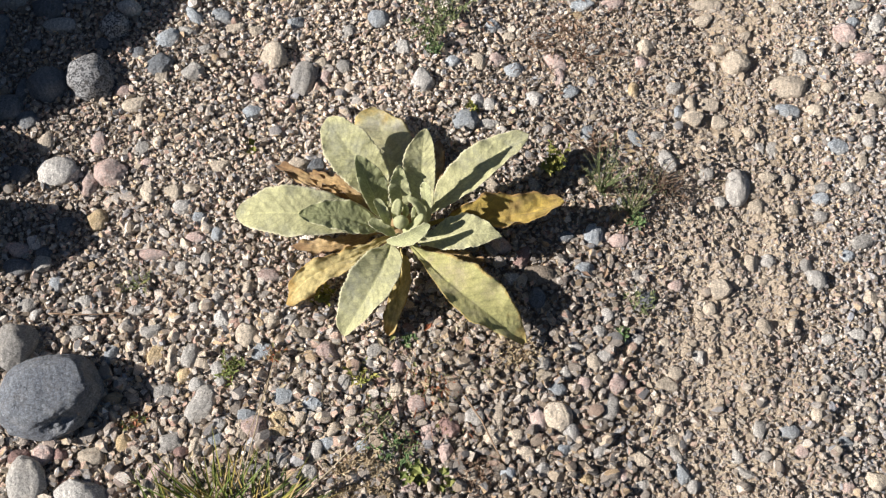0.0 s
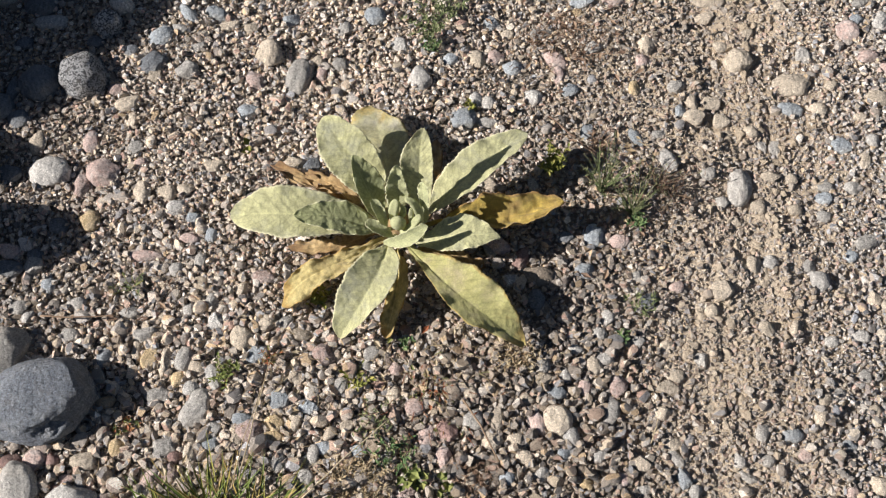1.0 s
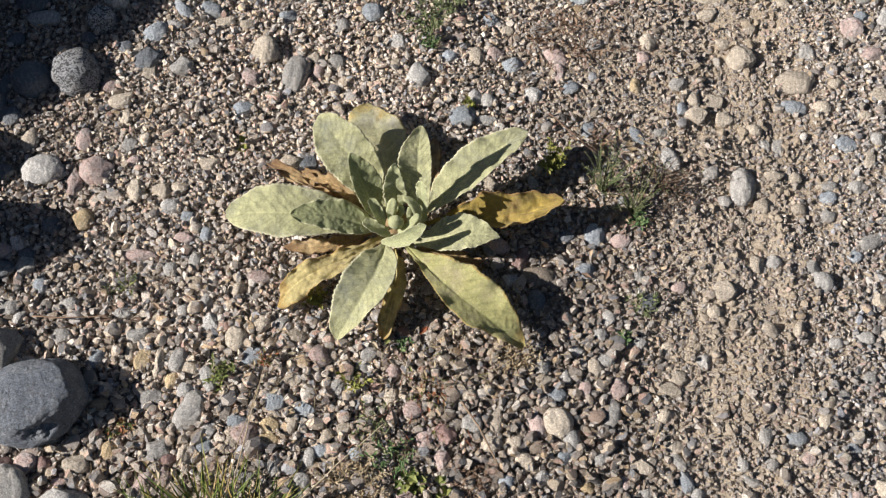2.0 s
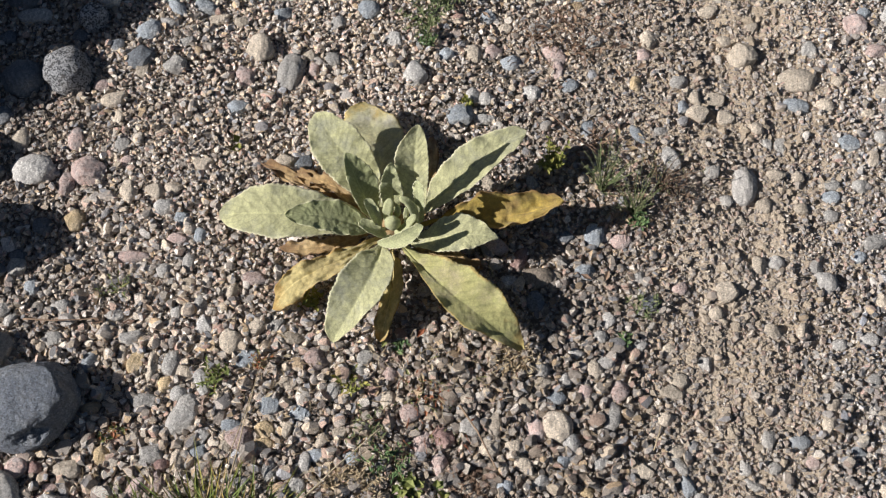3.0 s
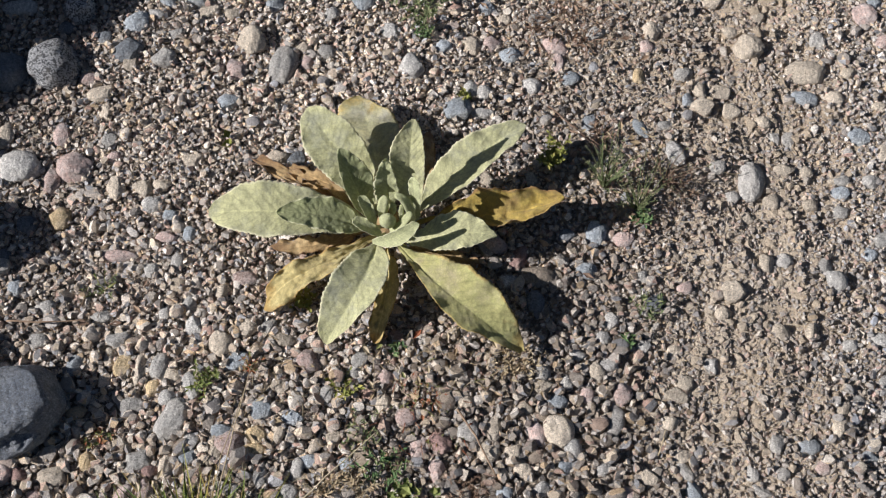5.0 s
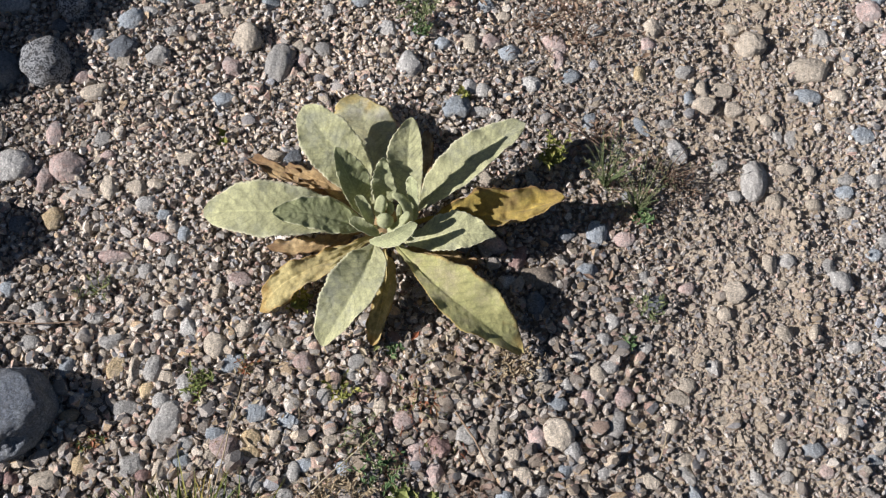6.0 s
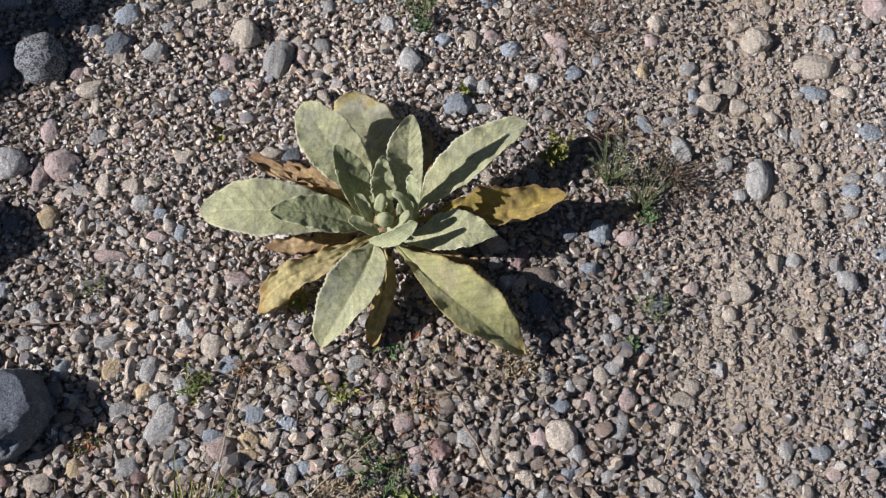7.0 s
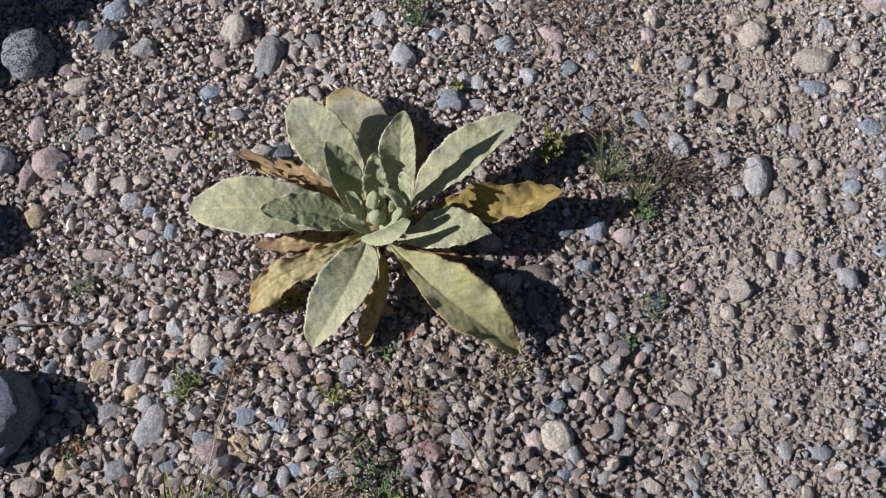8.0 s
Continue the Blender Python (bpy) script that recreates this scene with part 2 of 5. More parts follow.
def blade_material(name, tones):
    n = Nodes(name, 0.7)
    rnd = n.math("FRACT", n.math("ADD", n.node("ShaderNodeNewGeometry").outputs["Random Per Island"], n.node("ShaderNodeObjectInfo").outputs["Random"]))
    base = n.ramp(rnd, tones)
    base = n.mix(1.0, base, n.ramp(n.noise(n.place(), 160, 3), [(0.3, grey(0.75)), (0.7, grey(1.2))]), "MULTIPLY")
    n.shader.inputs["Specular IOR Level"].default_value = 0.25
    return n.colour(base)


GRASS = blade_material("grass_blades", [(0, (0.10, 0.16, 0.04)), (0.35, (0.17, 0.22, 0.05)), (0.65, (0.30, 0.30, 0.07)), (0.85, (0.42, 0.30, 0.10)), (1, (0.45, 0.36, 0.20))])
HERB = blade_material("grey_green_herb", [(0, (0.11, 0.15, 0.06)), (0.5, (0.18, 0.22, 0.10)), (1, (0.28, 0.29, 0.15))])
LIME = blade_material("yellow_green_herb", [(0, (0.17, 0.19, 0.045)), (0.6, (0.29, 0.30, 0.075)), (1, (0.40, 0.36, 0.11))])
OLIVE = blade_material("olive_green_herb", [(0, (0.13, 0.17, 0.05)), (0.6, (0.20, 0.24, 0.07)), (1, (0.30, 0.30, 0.10))])
FERNY = blade_material("green_herb", [(0, (0.08, 0.15, 0.06)), (0.6, (0.14, 0.22, 0.09)), (1, (0.24, 0.28, 0.12))])
WISP = blade_material("dark_olive_herb", [(0, (0.10, 0.115, 0.055)), (0.6, (0.17, 0.18, 0.09)), (1, (0.27, 0.26, 0.15))])
STRAW = blade_material("dry_straw", [(0, (0.30, 0.22, 0.13)), (0.5, (0.44, 0.35, 0.22)), (1, (0.55, 0.47, 0.33))])
TWIG = blade_material("brown_twig", [(0, (0.16, 0.10, 0.07)), (0.5, (0.25, 0.17, 0.12)), (1, (0.34, 0.24, 0.16))])
RUSTY = blade_material("reddened_herb", [(0, (0.30, 0.10, 0.05)), (0.4, (0.36, 0.16, 0.08)), (0.7, (0.20, 0.22, 0.08)), (1, (0.26, 0.28, 0.10))])


# ---- building helpers ----
def mesh_object(name, bm, material, parent=None, label="", smooth=True):
    data = bpy.data.meshes.new(name)
    if smooth:
        for f in bm.faces:
            f.smooth = True
    bm.to_mesh(data)
    bm.free()
    data.materials.append(material)
    ob = new(name, data)
    ob.parent = parent
    return tagged(ob, label)


def part(name, bm, material, parent, label="", smooth=True):
    return mesh_object(name, bm, material, parent, label, smooth)


def ground_z(x, y):
    """The lie of the ground: low swells, and trodden lumps and hollows along the worn strip."""
    swell = 0.006 * np.sin(5.1 * x + 1.0) * np.cos(6.3 * y + 0.4) + 0.003 * np.sin(17 * x + 5 * y) + 0.002 * np.cos(29 * y - 11 * x)
    lumps = 0.0045 * np.sin(41 * x + 23 * y + 2 * np.sin(19 * y)) * np.sin(37 * y - 17 * x + 1.3)
    lumps = lumps + 0.0028 * np.sin(93 * x - 61 * y + 3 * np.sin(31 * x)) * np.sin(71 * y + 53 * x) + 0.0016 * np.sin(167 * x + 119 * y) * np.sin(151 * y - 143 * x)
    worn = np.exp(-(((x - 0.52) / 0.17) ** 2)) + 0.15
    return (swell + lumps * worn) * np.exp(-(x * x + y * y) / 9.0)


def soil_share(x, y):
    """How bare the ground is: a worn strip of sandy soil, and small patches."""
    strip = np.exp(-(((x - 0.50 - 0.06 * np.sin(4 * y + 0.5)) / 0.105) ** 2)) * (0.75 + 0.25 * np.sin(9 * y + 3 * x))
    strip = strip + 0.7 * np.exp(-(((x - 0.53) / 0.07) ** 2 + ((y - 0.39) / 0.08) ** 2)) + 0.5 * np.exp(-(((x - 0.44) / 0.06) ** 2 + ((y + 0.16) / 0.10) ** 2))
    patch = np.exp(-(((x - 0.13) / 0.04) ** 2 + ((y - 0.285) / 0.025) ** 2)) + np.exp(-(((x - 0.33) / 0.05) ** 2 + ((y - 0.32) / 0.05) ** 2))
    patch = patch + np.exp(-(((x - 0.375) / 0.035) ** 2 + ((y - 0.25) / 0.03) ** 2)) + 0.8 * np.exp(-(((x - 0.50) / 0.05) ** 2 + ((y - 0.20) / 0.04) ** 2))
    return np.clip(strip + 0.8 * patch, 0, 1) ** 0.6


# ---- the ground: one sheet to the horizon ----
def steps(near, fine, far):
    inner = np.arange(-near, near + fine / 2, fine)
    outer = near + np.cumsum(fine * 1.35 ** np.arange(1, 60))
    outer = np.append(outer[outer < far], far)
    return np.concatenate([-outer[::-1], inner, outer])


gx, gy = steps(0.9, 0.009, 400.0), steps(0.6, 0.009, 400.0)
GX, GY = np.meshgrid(gx, gy)
verts = np.stack([GX, GY, ground_z(GX, GY)], -1).reshape(-1, 3)
idx = np.arange(len(verts)).reshape(len(gy), len(gx))
quads = np.stack([idx[:-1, :-1], idx[:-1, 1:], idx[1:, 1:], idx[1:, :-1]], -1).reshape(-1, 4)
data = bpy.data.meshes.new("ground")
data.from_pydata(verts.tolist(), [], quads.tolist())
data.polygons.foreach_set("use_smooth", [True] * len(data.polygons))
data.materials.append(soil_material())
tagged(new("ground", data), "brown sandy soil and grit under loose gravel", "ground", kind="structure")

# ---- single stones ----
TAKEN = []  # x, y, radius of what lies on the ground
rng = random.Random(7)


def stone_mesh(w, l, h, seed, detail):
    """A water-worn stone: a sphere cut by a few blunt planes, lumpy, about w x l x h."""
    r = random.Random(seed)
    bm = bmesh.new()
    bmesh.ops.create_icosphere(bm, subdivisions=detail, radius=1)
    low, high = (0.70, 0.96) if max(w, l) > 0.038 and max(w, l) < 0.3 else (0.56, 0.92)
    cuts = [(Vector((r.gauss(0, 1), r.gauss(0, 1), r.gauss(0, 0.9))).normalized(), r.uniform(low, high)) for _ in range(r.randint(6, 10))]
    off = Vector((r.uniform(-50, 50), r.uniform(-50, 50), r.uniform(-50, 50)))
    for v in bm.verts:
        p = v.co.copy()
        for normal, d in cuts:
            over = p.dot(normal) - d
            if over > 0:
                p -= normal * over * 0.85
        p *= 1 + 0.12 * noise.noise(p * 1.3 + off) + 0.05 * noise.noise(p * 3.1 + off)
        if detail > 2:
            p *= 1 + 0.05 * noise.noise(p * 5 + off) + 0.028 * noise.noise(p * 11 + off)
        v.co = p
    span = [max(v.co[i] for v in bm.verts) - min(v.co[i] for v in bm.verts) for i in range(3)]
    for v in bm.verts:
        v.co = Vector((v.co.x * w / span[0], v.co.y * l / span[1], v.co.z * h / span[2]))
    return bm


def boulder(x, y, w, l, h):
    """The big dark boulder: a broad, gently domed top, steep sides, a hollow in its near flank, pits and a crack."""
    off = Vector((3.1, 7.7, 1.2))
    bm = bmesh.new()
    bmesh.ops.create_icosphere(bm, subdivisions=6, radius=1)
    cuts = [((0.1, 0.1, 1), 0.78), ((-0.75, 0.5, 0.45), 0.72), ((0.1, 0.95, 0.25), 0.74), ((1, 0.15, 0.2), 0.80), ((0.75, -0.7, 0.2), 0.82), ((-0.5, -0.85, 0.3), 0.80), ((0.55, 0.75, 0.3), 0.88), ((-1, -0.3, 0.2), 0.85)]
    for v in bm.verts:
        p = v.co.copy()
        for normal, d in cuts:
            normal = Vector(normal).normalized()
            over = p.dot(normal) - d
            if over > 0:
                p -= normal * over * 0.58
        p *= 1 + 0.06 * noise.noise(p * 1.6 + off) + 0.030 * noise.noise(p * 3.7 + off) + 0.022 * noise.noise(p * 9 + off) + 0.011 * noise.noise(p * 22 + off)
        dent = (p - Vector((0.12, -0.62, 0.36))).length
        p += Vector((0, 0.5, -0.8)) * 0.42 * math.exp(-((dent / 0.28) ** 4))
        dent = (p - Vector((-0.62, -0.45, 0.42))).length
        p += Vector((0.2, 0.4, -0.8)) * 0.10 * math.exp(-((dent / 0.2) ** 2))
        pit = noise.noise(p * 14 + off)
        if pit > 0.42:
            p *= 1 - 0.05 * (pit - 0.42)
        v.co = p
    span = [max(v.co[i] for v in bm.verts) - min(v.co[i] for v in bm.verts) for i in range(3)]
    for v in bm.verts:
        v.co = Vector((v.co.x * w / span[0], v.co.y * l / span[1], v.co.z * h / span[2]))
    ob = mesh_object("boulder", bm, STONE["boulder"])
    ob.matrix_world = pose(x, y, float(ground_z(x, y)) + h * 0.30, 0, 0, 16)
    TAKEN.append((x, y, min(w, l) * 0.46))
    return tagged(ob, "large dark blue-grey boulder with a hollow in its flank", "boulder", "stones on the gravel")


def stone(x, y, w, l, kind, turn=0, flat=0.62):
    h = flat * min(w, l) ** 0.8 * max(w, l) ** 0.2
    size = max(w, l)
    if size > 0.15 and x > -0.7:
        return boulder(x, y, w, l, h)
    bm = stone_mesh(w, l, h, round(x * 1e4) * 31 + round(y * 1e4), 3 if size < 0.03 else 4 if size < 0.1 else 5)
    name = "boulder" if size > 0.12 else "stone" if size > 0.035 else "pebble"
    ob = mesh_object(name, bm, STONE[kind])
    ob.data.set_sharp_from_angle(angle=radians(38))
    ob.matrix_world = pose(x, y, float(ground_z(x, y)) + h * 0.15, rng.uniform(-8, 8), rng.uniform(-8, 8), turn)
    how = "large" if size > 0.1 else "fist-sized" if size > 0.055 else "small"
    tagged(ob, f"{how} {STONE_WORDS[kind]} rounded {name} lying in gravel", name, "stones on the gravel")
    n = max(1, round(max(w, l) / min(w, l)))
    long_way = Vector((1, 0)) if w > l else Vector((0, 1))
    long_way.rotate(Matrix.Rotation(radians(turn), 2))
    for k in range(n):
        s = ((k + 0.5) / n - 0.5) * (size - min(w, l) * 0.6) if n > 1 else 0
        TAKEN.append((x + long_way.x * s, y + long_way.y * s, min(w, l) * 0.37))
    return ob


stone(-0.497, 0.279, 0.078, 0.077, "speckled", 0, 0.8)
stone(-0.565, 0.267, 0.071, 0.059, "dark", 20, 0.7)
stone(-0.531, 0.117, 0.066, 0.051, "pale", 5, 0.7)
stone(-0.448, 0.118, 0.052, 0.047, "pink", -10, 0.7)
stone(-0.470, 0.374, 0.051, 0.046, "speckled", 0, 1.05)
stone(-0.450, 0.408, 0.033, 0.043, "pale", 70, 1.1)
stone(-0.581, 0.412, 0.056, 0.045, "dark")
stone(-0.648, 0.426, 0.060, 0.041, "grey")
stone(-0.657, 0.364, 0.030, 0.080, "dark")
stone(-0.538, 0.428, 0.041, 0.029, "dark")
stone(-0.384, 0.352, 0.044, 0.034, "blue", 30)
stone(-0.390, 0.303, 0.047, 0.038, "dark", 0)
stone(-0.337, 0.291, 0.037, 0.034, "grey", 0)
stone(-0.384, 0.285, 0.021, 0.030, "tan", 0)
stone(-0.423, 0.233, 0.041, 0.027, "tan", 10)
stone(-0.556, 0.169, 0.027, 0.044, "tan", 0)
stone(-0.475, 0.168, 0.024, 0.044, "pink", 0)
stone(-0.387, 0.085, 0.027, 0.042, "tan", 10)
stone(-0.346, 0.083, 0.032, 0.030, "tan", 0)
stone(-0.481, 0.097, 0.025, 0.044, "pink", 0)
stone(-0.462, 0.040, 0.035, 0.035, "ochre", 0)
stone(-0.333, 0.060, 0.035, 0.024, "pale", 15)
stone(-0.321, 0.088, 0.027, 0.021, "tan", 10)
stone(-0.304, 0.042, 0.028, 0.019, "blue", -25)
stone(-0.402, 0.160, 0.024, 0.027, "grey", 0)
stone(-0.395, 0.133, 0.023, 0.019, "pink", 0)
stone(-0.345, 0.400, 0.023, 0.047, "blue", 35)
stone(-0.299, 0.400, 0.040, 0.026, "blue", -30)
stone(-0.276, 0.377, 0.034, 0.022, "tan", 15)
stone(-0.242, 0.372, 0.025, 0.020, "tan", 0)
stone(-0.211, 0.323, 0.045, 0.048, "tan", 0, 0.7)
stone(-0.162, 0.285, 0.043, 0.065, "grey", -10, 0.6)
stone(-0.230, 0.276, 0.028, 0.041, "pink", 35)
stone(-0.180, 0.388, 0.029, 0.024, "blue")
stone(-0.045, 0.396, 0.036, 0.034, "blue")
stone(-0.093, 0.372, 0.025, 0.028, "grey")
stone(-0.003, 0.343, 0.032, 0.026, "pale", -15)
stone(0.028, 0.280, 0.039, 0.045, "pale")
stone(-0.238, 0.222, 0.033, 0.027, "blue", 20)
stone(-0.134, 0.316, 0.026, 0.020, "tan", -10)
stone(-0.128, 0.291, 0.019, 0.026, "pink")
stone(-0.097, 0.308, 0.026, 0.024, "grey")
stone(-0.134, 0.131, 0.027, 0.029, "dark")
stone(-0.161, 0.133, 0.031, 0.027, "tan", 20)
stone(-0.281, 0.127, 0.034, 0.021, "tan")
stone(-0.573, -0.010, 0.037, 0.026, "pink", -15)
stone(-0.533, -0.016, 0.028, 0.022, "dark")
stone(-0.621, 0.227, 0.048, 0.047, "dark")
stone(-0.587, 0.207, 0.039, 0.031, "dark")
stone(-0.591, 0.116, 0.038, 0.030, "dark")
stone(-0.607, 0.260, 0.020, 0.051, "dark")
stone(-0.506, 0.031, 0.030, 0.028, "dark")
stone(-0.599, 0.344, 0.030, 0.024, "dark")
stone(-0.563, 0.381, 0.057, 0.028, "grey")
stone(-0.372, -0.015, 0.054, 0.020, "pink", 0)
stone(-0.309, 0.010, 0.032, 0.019, "pink", 10)
stone(-0.276, 0.014, 0.019, 0.026, "blue")
stone(-0.415, 0.205, 0.022, 0.025, "tan")
stone(-0.443, 0.256, 0.028, 0.022, "pink")
stone(-0.486, 0.344, 0.030, 0.024, "dark")
stone(-0.429, 0.329, 0.026, 0.020, "dark")
stone(-0.321, 0.335, 0.032, 0.016, "grey", 30)
stone(-0.356, 0.369, 0.029, 0.018, "pale", -20)
stone(0.493, 0.422, 0.054, 0.024, "tan", 0)
stone(0.484, 0.394, 0.034, 0.024, "tan", 20)
stone(0.527, 0.312, 0.047, 0.046, "tan", 0, 0.7)
stone(0.608, 0.269, 0.061, 0.041, "tan", -5)
stone(0.404, 0.136, 0.027, 0.046, "pale", 25, 0.7)
stone(0.508, 0.095, 0.039, 0.062, "pale", -10, 0.75)
stone(0.706, 0.365, 0.038, 0.036, "pink")
stone(0.732, 0.318, 0.034, 0.026, "pink")
stone(0.724, 0.384, 0.027, 0.024, "blue")
stone(0.602, 0.227, 0.041, 0.025, "blue", -20)
stone(0.642, 0.226, 0.031, 0.021, "tan", -25)
stone(0.361, 0.263, 0.020, 0.029, "ochre")
stone(0.388, 0.340, 0.032, 0.032, "tan", 20)
stone(0.118, 0.319, 0.023, 0.038, "tan", 25)
stone(0.147, 0.324, 0.028, 0.028, "pink")
stone(0.141, 0.390, 0.025, 0.030, "blue")
stone(0.174, 0.303, 0.034, 0.028, "blue")
stone(0.242, 0.316, 0.045, 0.026, "pink", -30)
stone(0.245, 0.289, 0.017, 0.036, "pink")
stone(0.262, 0.262, 0.026, 0.026, "blue")
stone(0.204, 0.249, 0.033, 0.027, "pale")
stone(0.097, 0.207, 0.044, 0.035, "blue", 0)
stone(0.115, 0.244, 0.024, 0.025, "pale")
stone(0.132, 0.204, 0.039, 0.017, "pale", 5)
stone(0.133, 0.236, 0.026, 0.025, "grey")
stone(0.075, 0.319, 0.024, 0.024, "blue")
stone(0.288, 0.424, 0.040, 0.022, "blue")
stone(0.339, 0.429, 0.040, 0.024, "pink")
stone(0.278, 0.406, 0.027, 0.016, "ochre")
stone(0.302, 0.336, 0.032, 0.020, "grey", 25)
stone(0.377, 0.312, 0.024, 0.024, "pink")
stone(0.479, 0.240, 0.037, 0.027, "tan")
stone(0.450, 0.209, 0.035, 0.029, "tan")
stone(0.448, 0.240, 0.022, 0.031, "tan", 20)
stone(0.428, 0.268, 0.032, 0.026, "grey", 10)
stone(0.429, 0.219, 0.018, 0.027, "blue")
stone(0.491, 0.205, 0.031, 0.025, "tan")
stone(0.536, 0.188, 0.026, 0.021, "tan", -20)
stone(0.572, 0.161, 0.020, 0.031, "grey")
stone(0.551, 0.165, 0.016, 0.027, "grey", 20)
stone(0.673, 0.165, 0.033, 0.027, "blue", -20)
stone(0.704, 0.139, 0.018, 0.029, "tan", -10)
stone(0.558, 0.112, 0.031, 0.023, "tan")
stone(0.535, 0.065, 0.027, 0.026, "tan")
stone(0.635, 0.078, 0.027, 0.023, "blue", -30)
stone(0.641, 0.098, 0.025, 0.019, "grey")
stone(0.590, 0.060, 0.023, 0.019, "tan")
stone(0.633, 0.101, 0.029, 0.013, "tan", 20)
stone(0.689, 0.007, 0.042, 0.024, "grey", 20)
stone(0.707, 0.213, 0.024, 0.016, "tan")
stone(0.669, 0.268, 0.024, 0.026, "tan")
stone(0.737, 0.245, 0.039, 0.025, "tan", -15)
stone(0.359, 0.177, 0.018, 0.039, "blue", 35)
stone(0.395, 0.180, 0.029, 0.015, "grey")
stone(0.323, 0.006, 0.032, 0.022, "pink", 10)
stone(0.285, 0.190, 0.024, 0.031, "blue", 0)
stone(0.285, 0.015, 0.032, 0.039, "blue")
stone(0.142, -0.003, 0.044, 0.026, "pink", -30)
stone(0.177, -0.024, 0.021, 0.044, "red", -25)
stone(0.201, -0.050, 0.050, 0.034, "brown", 0, 0.6)
stone(0.199, 0.095, 0.020, 0.030, "grey")
stone(0.135, 0.094, 0.029, 0.023, "tan")
stone(0.243, 0.011, 0.026, 0.020, "dark")
stone(0.480, 0.069, 0.023, 0.023, "grey")
stone(0.550, 0.368, 0.023, 0.028, "tan")
stone(0.502, 0.338, 0.025, 0.022, "tan")
stone(0.631, 0.320, 0.024, 0.036, "grey")
stone(0.731, 0.417, 0.029, 0.022, "grey")
stone(0.762, 0.384, 0.029, 0.040, "pale")
stone(0.606, 0.412, 0.027, 0.018, "tan")
stone(0.221, 0.367, 0.038, 0.022, "grey", 10)
stone(0.166, 0.367, 0.025, 0.020, "tan")
stone(0.463, 0.114, 0.025, 0.023, "grey")
stone(0.588, 0.110, 0.023, 0.021, "tan")
stone(0.632, 0.049, 0.023, 0.019, "grey")
stone(0.681, 0.096, 0.027, 0.021, "grey")
stone(0.722, 0.173, 0.022, 0.025, "grey")
stone(0.758, 0.294, 0.024, 0.024, "pink")
stone(0.499, 0.039, 0.023, 0.019, "tan")
stone(-0.549, -0.162, 0.065, 0.073, "grey", 0, 0.75)
stone(-0.503, -0.357, 0.057, 0.081, "grey", 10, 0.6)
stone(-0.429, -0.378, 0.070, 0.064, "pale", 0, 0.6)
stone(-0.489, -0.317, 0.032, 0.032, "pink", 0)
stone(-0.521, -0.321, 0.031, 0.029, "red")
stone(-0.423, -0.318, 0.039, 0.027, "tan", 0)
stone(-0.466, -0.315, 0.021, 0.022, "red")
stone(-0.382, -0.300, 0.021, 0.029, "ochre")
stone(-0.510, -0.333, 0.021, 0.019, "grey")
stone(-0.277, -0.245, 0.039, 0.063, "grey", -25, 0.5)
stone(-0.220, -0.142, 0.032, 0.037, "tan")
stone(-0.105, -0.167, 0.037, 0.035, "pink", 0, 0.6)
stone(-0.199, -0.276, 0.039, 0.033, "pink", 5, 0.6)
stone(-0.166, -0.265, 0.029, 0.024, "ochre", -20)
stone(-0.169, -0.284, 0.029, 0.017, "ochre")
stone(-0.162, -0.233, 0.028, 0.031, "blue")
stone(-0.120, -0.242, 0.030, 0.023, "blue")
stone(-0.217, -0.287, 0.020, 0.028, "tan", -20)
stone(-0.248, -0.273, 0.023, 0.026, "pale")
stone(-0.250, -0.294, 0.026, 0.022, "blue")
stone(-0.314, -0.298, 0.037, 0.031, "grey", 20)
stone(-0.278, -0.305, 0.021, 0.033, "tan")
stone(-0.210, -0.259, 0.031, 0.019, "blue")
stone(-0.327, -0.175, 0.017, 0.050, "tan", -3)
stone(-0.300, -0.174, 0.025, 0.039, "grey", -15)
stone(-0.349, -0.170, 0.023, 0.034, "ochre", -20)
stone(-0.369, -0.159, 0.017, 0.029, "tan")
stone(-0.283, -0.186, 0.027, 0.021, "tan")
stone(-0.255, -0.199, 0.023, 0.041, "pale", 20)
stone(-0.196, -0.167, 0.034, 0.027, "blue", 20)
stone(-0.413, -0.171, 0.025, 0.032, "blue")
stone(-0.077, -0.213, 0.022, 0.028, "grey")
stone(-0.193, -0.051, 0.036, 0.024, "pink", 0)
stone(-0.187, -0.122, 0.032, 0.027, "tan")
stone(-0.158, -0.119, 0.022, 0.023, "grey")
stone(-0.137, -0.136, 0.036, 0.021, "tan")
stone(-0.258, -0.119, 0.025, 0.032, "pale")
stone(-0.357, -0.136, 0.037, 0.023, "grey")
stone(-0.465, -0.089, 0.031, 0.024, "grey", 10)
stone(-0.510, -0.063, 0.021, 0.029, "blue")
stone(-0.546, -0.096, 0.031, 0.024, "grey")
stone(-0.536, -0.033, 0.031, 0.031, "grey")
stone(-0.569, -0.037, 0.045, 0.028, "dark")
stone(-0.467, -0.137, 0.027, 0.023, "grey")
stone(0.071, -0.277, 0.033, 0.034, "red")
stone(0.043, -0.283, 0.024, 0.036, "pink")
stone(0.067, -0.310, 0.024, 0.036, "pink")
stone(0.027, -0.241, 0.031, 0.028, "pink")
stone(0.102, -0.222, 0.026, 0.026, "tan")
stone(-0.112, -0.310, 0.021, 0.034, "grey", -20)
stone(-0.097, -0.299, 0.028, 0.019, "blue")
stone(-0.158, -0.322, 0.021, 0.031, "grey")
stone(-0.142, -0.202, 0.025, 0.019, "tan")
stone(-0.034, -0.166, 0.024, 0.021, "grey")
stone(-0.306, -0.201, 0.022, 0.026, "ochre")
stone(-0.288, -0.215, 0.023, 0.023, "pale")
